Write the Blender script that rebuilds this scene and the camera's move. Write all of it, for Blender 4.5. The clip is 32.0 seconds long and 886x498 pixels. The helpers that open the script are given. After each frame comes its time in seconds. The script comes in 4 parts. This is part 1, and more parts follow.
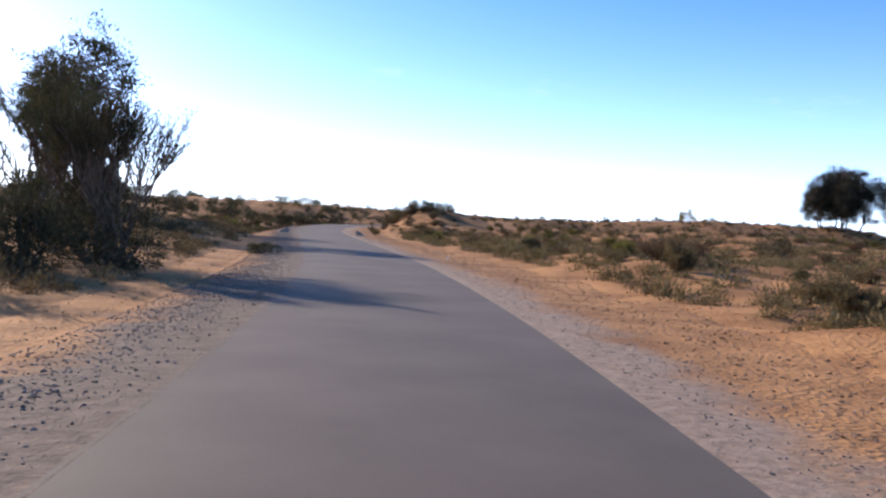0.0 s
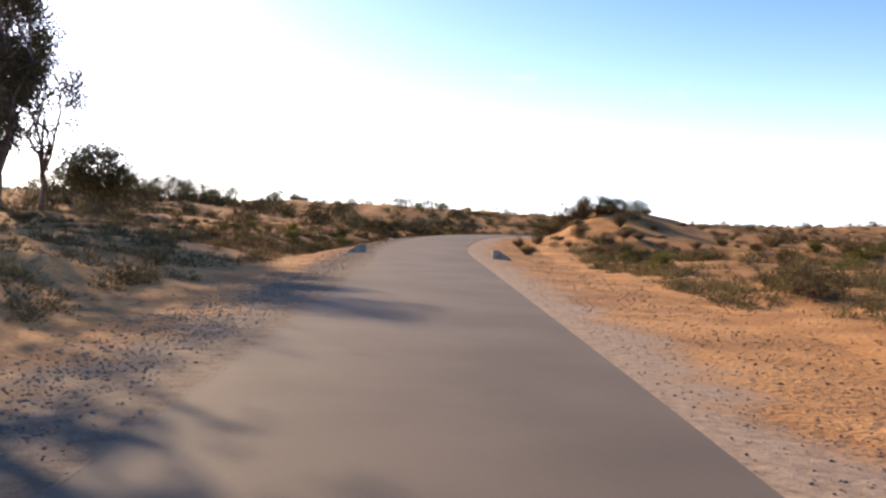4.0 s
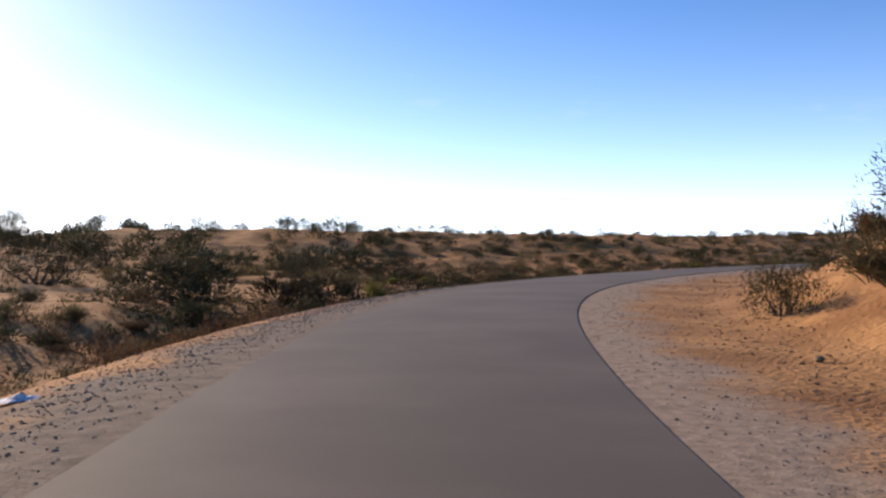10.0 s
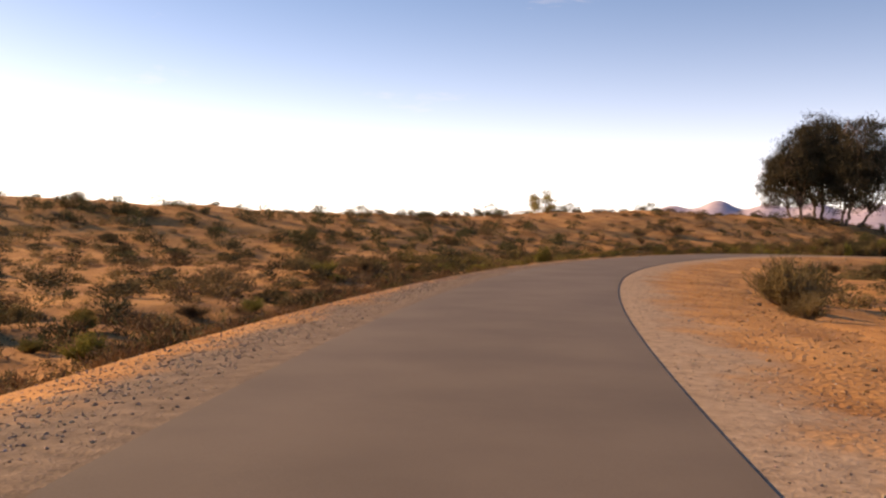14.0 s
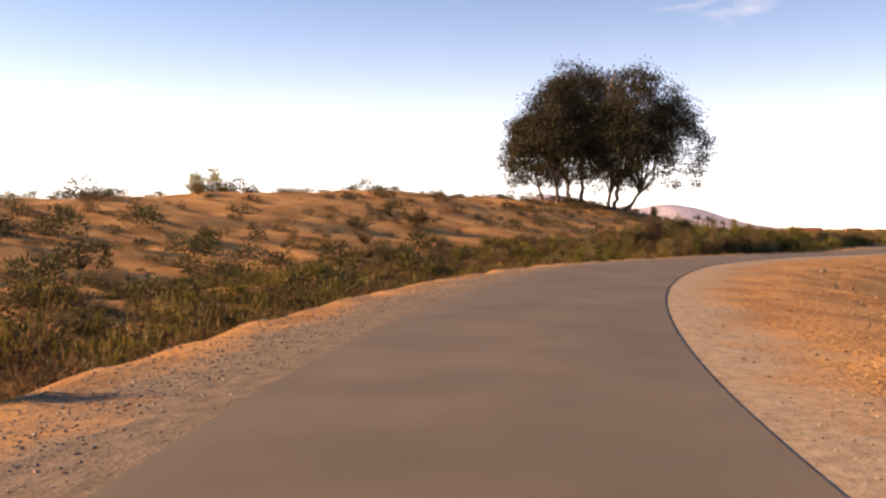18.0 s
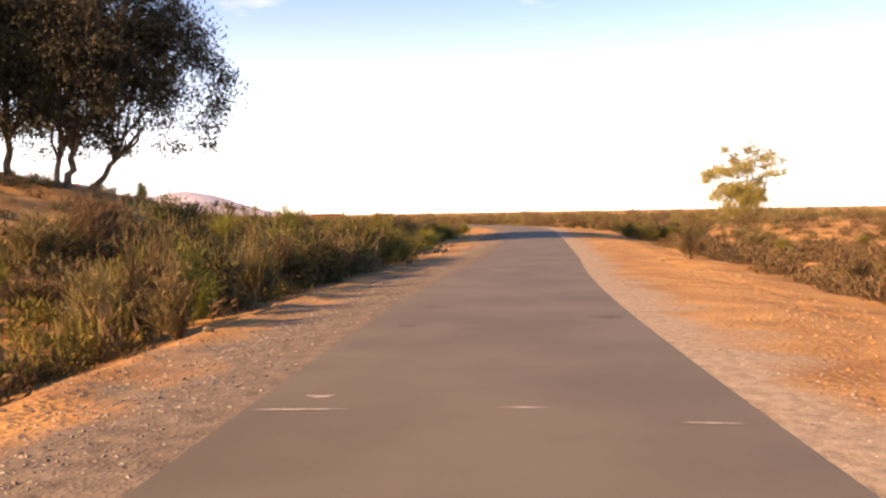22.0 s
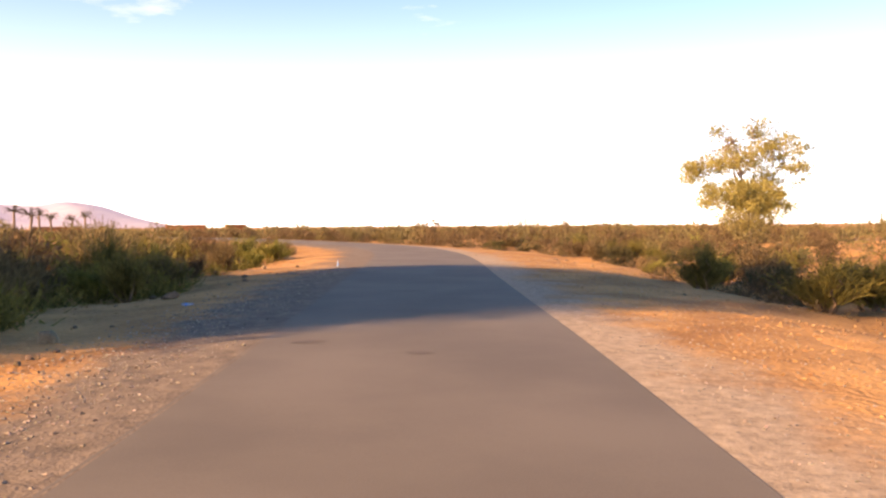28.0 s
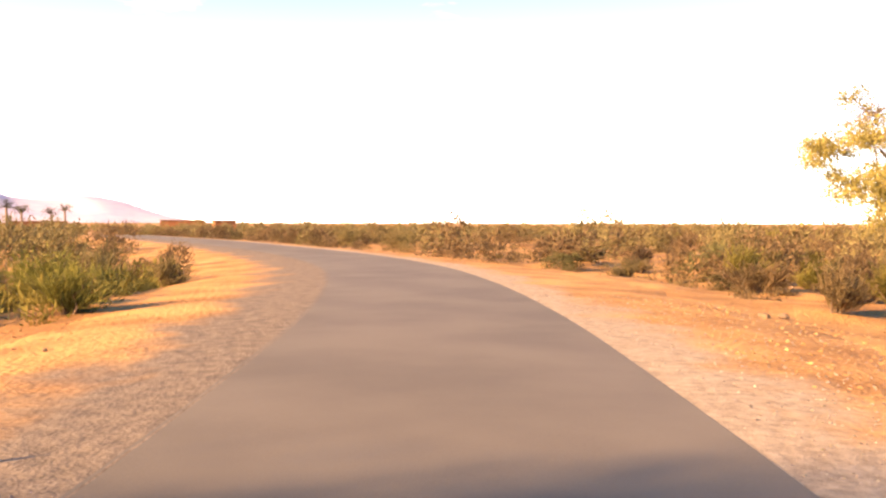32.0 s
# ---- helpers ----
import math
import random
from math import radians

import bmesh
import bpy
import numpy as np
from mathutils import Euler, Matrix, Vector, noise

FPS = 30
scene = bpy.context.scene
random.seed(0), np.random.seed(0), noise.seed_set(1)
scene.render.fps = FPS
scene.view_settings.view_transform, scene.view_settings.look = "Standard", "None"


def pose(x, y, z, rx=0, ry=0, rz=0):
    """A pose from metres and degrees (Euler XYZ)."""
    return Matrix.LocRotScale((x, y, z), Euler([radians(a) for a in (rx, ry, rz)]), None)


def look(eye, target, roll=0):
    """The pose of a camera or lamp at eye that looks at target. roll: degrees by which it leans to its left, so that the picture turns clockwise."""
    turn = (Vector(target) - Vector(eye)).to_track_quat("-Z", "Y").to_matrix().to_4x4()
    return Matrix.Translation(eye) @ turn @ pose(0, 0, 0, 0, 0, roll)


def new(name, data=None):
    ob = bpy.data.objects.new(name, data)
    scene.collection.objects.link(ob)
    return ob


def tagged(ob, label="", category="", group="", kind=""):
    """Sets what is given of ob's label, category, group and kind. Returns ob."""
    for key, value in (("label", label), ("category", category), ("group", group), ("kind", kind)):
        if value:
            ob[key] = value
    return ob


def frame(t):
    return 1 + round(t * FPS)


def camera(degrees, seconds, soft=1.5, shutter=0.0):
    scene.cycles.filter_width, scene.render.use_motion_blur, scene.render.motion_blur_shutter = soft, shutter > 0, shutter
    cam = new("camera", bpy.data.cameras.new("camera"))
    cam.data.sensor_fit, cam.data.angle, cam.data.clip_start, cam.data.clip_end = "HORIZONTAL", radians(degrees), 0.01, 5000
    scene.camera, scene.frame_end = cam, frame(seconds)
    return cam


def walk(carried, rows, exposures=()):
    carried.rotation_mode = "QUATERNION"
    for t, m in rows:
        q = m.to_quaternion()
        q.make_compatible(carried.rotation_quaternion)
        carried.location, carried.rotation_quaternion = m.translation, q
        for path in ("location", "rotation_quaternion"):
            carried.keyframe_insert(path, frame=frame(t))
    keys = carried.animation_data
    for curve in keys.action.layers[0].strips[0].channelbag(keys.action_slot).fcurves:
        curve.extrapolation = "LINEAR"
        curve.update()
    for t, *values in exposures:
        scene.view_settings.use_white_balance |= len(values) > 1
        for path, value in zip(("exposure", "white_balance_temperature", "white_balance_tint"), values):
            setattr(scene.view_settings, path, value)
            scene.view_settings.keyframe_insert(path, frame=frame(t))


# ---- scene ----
cam = camera(50.4, 32.0, soft=2.4)
PATH = [
    (0, (0.00, 0.00, 1.40), (0.16, 10.00, 1.20), 2.6),
    (0.5, (-0.08, 4.65, 1.44), (-0.21, 14.64, 1.26), 2.9),
    (1, (-0.28, 9.35, 1.48), (-0.66, 19.34, 1.27), 3.0),
    (1.5, (-0.56, 14.07, 1.52), (-1.08, 24.06, 1.30), 2.4),
    (2, (-0.91, 18.75, 1.55), (-1.60, 28.73, 1.29), 2.4),
    (2.5, (-1.33, 23.43, 1.60), (-2.17, 33.39, 1.36), 2.2),
    (3, (-1.83, 28.09, 1.65), (-2.83, 38.03, 1.43), 2.6),
    (3.5, (-2.39, 32.69, 1.69), (-3.53, 42.63, 1.49), 2.8),
    (4, (-2.99, 37.21, 1.74), (-4.26, 47.13, 1.55), 2.3),
    (4.5, (-3.62, 41.68, 1.77), (-4.96, 51.59, 1.61), 2.0),
    (5, (-4.27, 46.13, 1.81), (-5.64, 56.03, 1.66), 2.0),
    (5.5, (-4.92, 50.55, 1.84), (-6.31, 60.45, 1.71), 2.2),
    (6, (-5.58, 54.92, 1.88), (-6.99, 64.82, 1.74), 2.2),
    (6.5, (-6.23, 59.24, 1.91), (-7.65, 69.13, 1.75), 2.1),
    (7, (-6.86, 63.45, 1.95), (-8.28, 73.35, 1.80), 1.8),
    (7.5, (-7.47, 67.58, 2.00), (-8.88, 77.48, 1.83), 1.6),
    (8, (-8.05, 71.67, 2.05), (-9.36, 81.58, 1.92), 1.6),
    (8.5, (-8.60, 75.81, 2.12), (-9.76, 85.74, 2.05), 1.5),
    (9, (-9.09, 80.11, 2.21), (-9.99, 90.08, 2.20), 0.8),
    (9.5, (-9.51, 84.64, 2.30), (-10.19, 94.62, 2.37), 0.1),
    (10, (-9.85, 89.38, 2.41), (-10.18, 99.37, 2.50), -0.6),
    (10.5, (-10.05, 94.19, 2.53), (-9.95, 104.19, 2.62), -0.7),
    (11, (-10.07, 98.88, 2.64), (-9.54, 108.86, 2.71), -0.9),
    (11.5, (-9.89, 103.33, 2.75), (-8.93, 113.29, 2.79), -0.0),
    (12, (-9.37, 107.53, 2.84), (-7.64, 117.38, 2.86), 1.1),
    (12.5, (-8.53, 111.48, 2.92), (-6.18, 121.20, 2.91), 1.6),
    (13, (-7.38, 115.33, 2.98), (-4.43, 124.89, 2.91), 2.6),
    (13.5, (-5.94, 119.24, 3.03), (-2.45, 128.62, 2.90), 1.9),
    (14, (-4.17, 123.39, 3.07), (-0.17, 132.56, 2.90), 1.2),
    (14.5, (-2.03, 127.86, 3.10), (2.39, 136.83, 2.87), 1.3),
    (15, (0.46, 132.57, 3.13), (5.23, 141.36, 2.88), 1.2),
    (15.5, (3.25, 137.38, 3.14), (8.35, 145.98, 2.88), 1.3),
    (16, (6.24, 142.14, 3.15), (11.70, 150.52, 2.88), 1.6),
    (16.5, (9.38, 146.68, 3.15), (15.17, 154.83, 2.87), 2.0),
    (17, (12.55, 150.92, 3.16), (18.62, 158.86, 2.89), 1.3),
    (17.5, (15.71, 154.84, 3.17), (22.08, 162.54, 2.90), 0.9),
    (18, (18.88, 158.42, 3.18), (25.58, 165.85, 2.97), -0.1),
    (18.5, (22.17, 161.77, 3.21), (29.26, 168.82, 3.02), -0.7),
    (19, (25.77, 165.01, 3.25), (33.25, 171.65, 3.10), -0.6),
    (19.5, (29.83, 168.24, 3.31), (37.74, 174.35, 3.16), -0.4),
    (20, (34.32, 171.30, 3.37), (42.67, 176.80, 3.15), -0.1),
    (20.5, (39.01, 174.06, 3.40), (47.72, 178.98, 3.13), -0.5),
    (21, (43.59, 176.35, 3.40), (52.60, 180.68, 3.09), -0.9),
    (21.5, (47.91, 178.19, 3.38), (57.16, 181.99, 3.00), -0.8),
    (22, (52.09, 179.70, 3.33), (61.53, 183.01, 2.94), -1.0),
    (22.5, (56.24, 181.00, 3.28), (65.80, 183.91, 2.85), -0.9),
    (23, (60.39, 182.18, 3.23), (70.02, 184.84, 2.78), -0.9),
    (23.5, (64.53, 183.28, 3.18), (74.22, 185.79, 2.71), -0.9),
    (24, (68.67, 184.33, 3.11), (78.38, 186.70, 2.66), -1.1),
    (24.5, (72.79, 185.32, 3.04), (82.53, 187.60, 2.62), -1.2),
    (25, (76.88, 186.26, 2.97), (86.64, 188.44, 2.55), -1.0),
    (25.5, (81.00, 187.17, 2.91), (90.78, 189.27, 2.50), -1.2),
    (26, (85.20, 188.07, 2.86), (95.00, 190.05, 2.50), -1.0),
    (26.5, (89.37, 188.94, 2.83), (99.18, 190.91, 2.52), -0.9),
    (27, (93.37, 189.80, 2.82), (103.15, 191.88, 2.54), -1.0),
    (27.5, (97.06, 190.67, 2.83), (106.81, 192.88, 2.56), -1.1),
    (28, (100.44, 191.48, 2.84), (110.18, 193.74, 2.59), -0.4),
    (28.5, (103.66, 192.27, 2.86), (113.40, 194.57, 2.64), 0.0),
    (29, (106.90, 193.07, 2.87), (116.62, 195.41, 2.63), 0.1),
    (29.5, (110.19, 193.91, 2.88), (119.90, 196.29, 2.61), 0.1),
    (30, (113.39, 194.72, 2.88), (123.10, 197.10, 2.62), -0.1),
    (30.5, (116.37, 195.49, 2.89), (126.08, 197.91, 2.63), 0.0),
    (31, (119.23, 196.22, 2.91), (128.94, 198.64, 2.65), 0.1),
    (31.5, (122.06, 196.95, 2.93), (131.76, 199.40, 2.66), 0.1),
    (32, (124.85, 197.67, 2.96), (134.55, 200.11, 2.68), 0.1),
]
EXPOSURES = [(0, 1.45, 5050, 16), (2, 1.8, 5700, 18), (3, 1.7, 5800, 17), (6, 1.65, 6800, 21), (8, 1.8, 6700, 21), (9, 1.6, 6000, 17), (10, 1.1, 5500, 16), (11, 0.9, 6600, 18), (12, 1.05, 8200, 25), (14, 1.5, 8300, 26), (16, 1.75, 8400, 26), (18, 1.85, 8500, 26), (22, 2.3, 8500, 27), (24, 2.45, 8300, 26), (28, 2.45, 8100, 26), (30, 2.65, 9200, 29), (31, 2.8, 9800, 28), (32, 2.9, 8600, 24)]
walk(cam, [(t, look(eye, target, roll)) for t, eye, target, roll in PATH], EXPOSURES)

# ---------------------------------------------------------------- light
SUN_BEARING = 42.6     # degrees to the left of +y
SUN_HEIGHT = 22.0
HAZE_DEPTH = 10.0      # how fast the haze thins with height

world = bpy.data.worlds.new("world")
scene.world = world
world.use_nodes = True
wn, wl = world.node_tree.nodes, world.node_tree.links
sky = wn.new("ShaderNodeTexSky")
sky.sky_type = "NISHITA"
sky.sun_disc = False
sky.sun_elevation = radians(SUN_HEIGHT)
sky.sun_rotation = radians(-SUN_BEARING)
sky.air_density, sky.dust_density, sky.ozone_density = 0.62, 0.5, 1.8
wn["Background"].inputs["Strength"].default_value = 0.062
# thin cumulus low over the horizon and faint wisps higher up
co, scl, puff, ramp_, veil, whole = (wn.new(k) for k in ("ShaderNodeTexCoord", "ShaderNodeMapping", "ShaderNodeTexNoise", "ShaderNodeMapRange", "ShaderNodeMath", "ShaderNodeMixRGB"))
scl.inputs["Scale"].default_value = (5.0, 5.0, 22.0)
puff.inputs["Scale"].default_value, puff.inputs["Detail"].default_value, puff.inputs["Roughness"].default_value = 1.0, 7, 0.6
wl.new(co.outputs["Generated"], scl.inputs["Vector"])
wl.new(scl.outputs[0], puff.inputs["Vector"])
ramp_.inputs["From Min"].default_value, ramp_.inputs["From Max"].default_value = 0.63, 0.80
wl.new(puff.outputs["Fac"], ramp_.inputs["Value"])
veil.operation = "MULTIPLY"
veil.inputs[1].default_value = 0.4
wl.new(ramp_.outputs[0], veil.inputs[0])
wl.new(veil.outputs[0], whole.inputs[0])
# white haze that thins out upwards, over a deep blue
deep, way, up, thin, haze = (wn.new(k) for k in ("ShaderNodeHueSaturation", "ShaderNodeSeparateXYZ", "ShaderNodeMath", "ShaderNodeMath", "ShaderNodeMixRGB"))
deep.inputs["Saturation"].default_value, deep.inputs["Hue"].default_value = 1.3, 0.497
wl.new(sky.outputs[0], deep.inputs["Color"])
wl.new(co.outputs["Generated"], way.inputs[0])
up.operation, thin.operation = "MULTIPLY", "POWER"
up.inputs[1].default_value = HAZE_DEPTH
wl.new(way.outputs["Z"], up.inputs[0])
thin.inputs[0].default_value = 0.368
wl.new(up.outputs[0], thin.inputs[1])
haze.blend_type, haze.use_clamp = "ADD", False
haze.inputs[2].default_value = (8.0, 7.6, 7.6, 1)
wl.new(thin.outputs[0], haze.inputs[0])
wl.new(deep.outputs[0], haze.inputs[1])
wl.new(haze.outputs[0], whole.inputs[1])
whole.inputs[2].default_value = (7.0, 6.6, 6.4, 1)
wl.new(whole.outputs[0], wn["Background"].inputs["Color"])

sun = new("sun", bpy.data.lights.new("sun", "SUN"))
sun.data.energy, sun.data.angle, sun.data.color = 2.9, radians(0.6), (1.0, 0.73, 0.42)
sb, sh = radians(SUN_BEARING), radians(SUN_HEIGHT)
SUN_WAY = Vector((-math.sin(sb) * math.cos(sh), math.cos(sb) * math.cos(sh), math.sin(sh)))
sun.matrix_world = look(SUN_WAY * 100, (0, 0, 0))


# ---------------------------------------------------------------- materials
def material(name, low, high, scale=4.0, rough=0.9, bump=0.3, fine=40.0, vary=0.0, low_at=0.35, high_at=0.65, transmit=0.0, deep=0.025):
    """Two tones mixed by a coarse and a fine noise, with relief; vary: difference from object to object."""
    m = bpy.data.materials.new(name)
    m.use_nodes = True
    n, l = m.node_tree.nodes, m.node_tree.links
    b = n["Principled BSDF"]
    b.inputs["Roughness"].default_value = rough
    b.inputs["Specular IOR Level"].default_value = 0.2
    geo = n.new("ShaderNodeNewGeometry")
    coarse, small = n.new("ShaderNodeTexNoise"), n.new("ShaderNodeTexNoise")
    coarse.inputs["Scale"].default_value, small.inputs["Scale"].default_value = scale, fine
    coarse.inputs["Detail"].default_value = 6
    for t in (coarse, small):
        l.new(geo.outputs["Position"], t.inputs["Vector"])
    add = n.new("ShaderNodeMath")
    add.operation = "MULTIPLY_ADD"
    add.inputs[1].default_value = 0.45
    l.new(small.outputs["Fac"], add.inputs[0])
    l.new(coarse.outputs["Fac"], add.inputs[2])
    sub = n.new("ShaderNodeMath")
    sub.operation = "SUBTRACT"
    sub.inputs[1].default_value = 0.225
    l.new(add.outputs[0], sub.inputs[0])
    ramp = n.new("ShaderNodeValToRGB")
    ramp.color_ramp.elements[0].position, ramp.color_ramp.elements[1].position = low_at, high_at
    ramp.color_ramp.elements[0].color, ramp.color_ramp.elements[1].color = (*low, 1), (*high, 1)
    l.new(sub.outputs[0], ramp.inputs["Fac"])
    out = ramp.outputs["Color"]
    if vary:
        info, hsv = n.new("ShaderNodeObjectInfo"), n.new("ShaderNodeHueSaturation")
        for key, span in (("Hue", 0.25 * vary), ("Value", 2.0 * vary)):
            r = n.new("ShaderNodeMapRange")
            mid = 0.5 if key == "Hue" else 1.0
            r.inputs["To Min"].default_value, r.inputs["To Max"].default_value = mid - span / 2, mid + span / 2
            l.new(info.outputs["Random"], r.inputs["Value"])
            l.new(r.outputs[0], hsv.inputs[key])
        l.new(out, hsv.inputs["Color"])
        out = hsv.outputs["Color"]
    l.new(out, b.inputs["Base Color"])
    if transmit:
        tr, mix = n.new("ShaderNodeBsdfTranslucent"), n.new("ShaderNodeMixShader")
        l.new(out, tr.inputs["Color"])
        mix.inputs[0].default_value = transmit
        l.new(b.outputs[0], mix.inputs[1])
        l.new(tr.outputs[0], mix.inputs[2])
        l.new(mix.outputs[0], n["Material Output"].inputs["Surface"])
    if bump:
        bp = n.new("ShaderNodeBump")
        bp.inputs["Strength"].default_value, bp.inputs["Distance"].default_value = bump, deep
        l.new(sub.outputs[0], bp.inputs["Height"])
        l.new(bp.outputs[0], b.inputs["Normal"])
    return m


SAND = material("sand", (0.262, 0.125, 0.043), (0.475, 0.252, 0.092), 0.6, 0.95, 1.0, 11.0, deep=0.1)
PALE_GRAVEL = material("pale_gravel", (0.23, 0.168, 0.115), (0.40, 0.3, 0.21), 8.0, 0.95, 1.0, 38.0, low_at=0.3, high_at=0.7, deep=0.014)
GRAVEL = material("gravel", (0.092, 0.07, 0.053), (0.21, 0.158, 0.117), 4.5, 0.95, 1.0, 26.0, low_at=0.25, high_at=0.75, deep=0.03)
ASPHALT = material("asphalt", (0.107, 0.088, 0.071), (0.141, 0.117, 0.094), 0.5, 0.8, 0.06, 90.0)


def blend_by_side(name, near, far, at, soft):
    """The near material beside the asphalt, the far one beyond, with a ragged line between."""
    m = bpy.data.materials.new(name)
    m.use_nodes = True
    n, l = m.node_tree.nodes, m.node_tree.links
    n.remove(n["Principled BSDF"])
    ends = []
    for src in (near, far):
        made = {}
        for o in src.node_tree.nodes:
            if o.bl_idname == "ShaderNodeOutputMaterial":
                continue
            c = n.new(o.bl_idname)
            made[o.name] = c
            for a, b in zip(o.inputs, c.inputs):
                if a.type in ("VALUE", "RGBA", "VECTOR") and not a.is_linked:
                    b.default_value = a.default_value
            if o.bl_idname == "ShaderNodeMath":
                c.operation = o.operation
            if o.bl_idname == "ShaderNodeValToRGB":
                for e, g in zip(o.color_ramp.elements, c.color_ramp.elements):
                    g.position, g.color = e.position, e.color
        for k in src.node_tree.links:
            if k.to_node.bl_idname != "ShaderNodeOutputMaterial":
                l.new(made[k.from_node.name].outputs[k.from_socket.name], made[k.to_node.name].inputs[[q.identifier for q in k.to_node.inputs].index(k.to_socket.identifier)])
        ends.append(made["Principled BSDF"])
    uv, sep, noise_, add, rng, mix = (n.new(k) for k in ("ShaderNodeUVMap", "ShaderNodeSeparateXYZ", "ShaderNodeTexNoise", "ShaderNodeMath", "ShaderNodeMapRange", "ShaderNodeMixShader"))
    geo = n.new("ShaderNodeNewGeometry")
    noise_.inputs["Scale"].default_value, noise_.inputs["Detail"].default_value = 0.7, 6
    l.new(geo.outputs["Position"], noise_.inputs["Vector"])
    l.new(uv.outputs[0], sep.inputs[0])
    add.operation = "MULTIPLY_ADD"
    add.inputs[1].default_value = 3.0
    l.new(noise_.outputs["Fac"], add.inputs[0])
    l.new(sep.outputs["X"], add.inputs[2])
    rng.inputs["From Min"].default_value, rng.inputs["From Max"].default_value = at + 1.5 - soft / 2, at + 1.5 + soft / 2
    l.new(add.outputs[0], rng.inputs["Value"])
    l.new(rng.outputs[0], mix.inputs[0])
    l.new(ends[0].outputs[0], mix.inputs[1])
    l.new(ends[1].outputs[0], mix.inputs[2])
    l.new(mix.outputs[0], n["Material Output"].inputs["Surface"])
    return m


VERGE_SOIL = blend_by_side("verge_soil", GRAVEL, SAND, 3.5, 0.9)
PALE_VERGE = blend_by_side("pale_verge", PALE_GRAVEL, SAND, 3.0, 0.9)
STONE = material("stone", (0.12, 0.085, 0.056), (0.22, 0.155, 0.10), 5.0, 0.9, 0.5, 40.0, vary=0.15)
CONCRETE = material("painted_stone", (0.25, 0.21, 0.16), (0.40, 0.35, 0.28), 4.0, 0.8, 0.4, 30.0)
BARK = material("bark", (0.10, 0.07, 0.05), (0.24, 0.17, 0.12), 2.0, 0.9, 0.6, 18.0)
TWIG = material("twig", (0.10, 0.065, 0.04), (0.20, 0.135, 0.085), 6.0, 0.9, 0.0)
DRY = material("dry_foliage", (0.085, 0.062, 0.03), (0.205, 0.143, 0.068), 1.6, 0.9, 0.0, 8.0, vary=0.18, transmit=0.25)
GREEN = material("green_foliage", (0.085, 0.08, 0.02), (0.22, 0.185, 0.045), 1.6, 0.85, 0.0, 8.0, vary=0.16, transmit=0.3)
OLIVE = material("olive_foliage", (0.04, 0.037, 0.017), (0.095, 0.08, 0.032), 1.6, 0.85, 0.0, 8.0, vary=0.18, transmit=0.12)
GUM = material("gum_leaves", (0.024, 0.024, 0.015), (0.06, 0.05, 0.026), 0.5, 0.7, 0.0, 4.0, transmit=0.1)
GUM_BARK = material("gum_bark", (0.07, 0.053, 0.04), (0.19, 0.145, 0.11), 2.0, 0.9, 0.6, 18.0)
# gum leaves in full sun: the sunlight is put into a brighter leaf colour
GUM_SUNLIT = material("sunlit_gum_leaves", (0.17, 0.145, 0.045), (0.34, 0.28, 0.085), 0.8, 0.7, 0.0, 6.0, transmit=0.2)


# ---------------------------------------------------------------- helpers
def mesh_of(name, verts, faces, mat, smooth=False):
    me = bpy.data.meshes.new(name)
    me.from_pydata([tuple(v) for v in verts], [], [tuple(f) for f in faces])
    me.materials.append(mat)
    if smooth:
        me.polygons.foreach_set("use_smooth", [True] * len(me.polygons))
    me.update()
    return me


def part(name, me, parent, label=""):
    ob = new(name, me)
    ob.parent = parent
    return tagged(ob, label) if label else ob


# ---------------------------------------------------------------- plan of the road
ROAD = [(6.16, -83.92, -0.5), (2.83, -40.59, -0.3), (0.95, -12.17, -0.1), (0.23, 0.00, 0), (-0.49, 14.05, 0.12), (-1.78, 28.15, 0.25), (-3.58, 41.69, 0.37), (-5.48, 54.98, 0.48), (-7.34, 67.59, 0.6), 
        (-9.24, 80.07, 0.81), (-10.15, 89.42, 1.01), (-10.41, 98.85, 1.25), (-9.80, 107.67, 1.46), (-7.99, 115.54, 1.6), (-4.58, 123.58, 1.68), (0.31, 132.60, 1.73), (6.21, 142.11, 1.75), (12.47, 150.97, 1.76), 
        (18.82, 158.49, 1.79), (25.72, 165.08, 1.86), (34.29, 171.37, 1.96), (43.55, 176.41, 2), (52.14, 179.69, 1.93), (64.52, 183.22, 1.77), (76.88, 186.26, 1.58), (89.40, 189.03, 1.45), (100.45, 191.67, 1.44), 
        (110.15, 194.00, 1.48), (119.25, 196.30, 1.52), (124.87, 197.72, 1.55), (131.58, 199.38, 1.58), (138.85, 201.39, 1.6), (146.56, 204.02, 1.6), (153.97, 207.29, 1.6), (163.39, 212.94, 1.6), (174.80, 221.42, 1.6), 
        (191.73, 235.02, 1.6), (219.69, 259.05, 1.5)]
HALF = 1.94


def curve(points, step):
    """Points every step metres along a smooth line through the given ones."""
    p = np.array(points, float)
    p = np.vstack([2 * p[0] - p[1], p, 2 * p[-1] - p[-2]])
    out = []
    for i in range(1, len(p) - 2):
        n = max(2, int(np.linalg.norm(p[i + 1] - p[i]) / step))
        for t in np.linspace(0, 1, n, endpoint=False):
            a, b, c, d = p[i - 1:i + 3]
            out.append(0.5 * (2 * b + (c - a) * t + (2 * a - 5 * b + 4 * c - d) * t * t + (3 * b - a - 3 * c + d) * t ** 3))
    out.append(p[-2])
    return np.array(out)


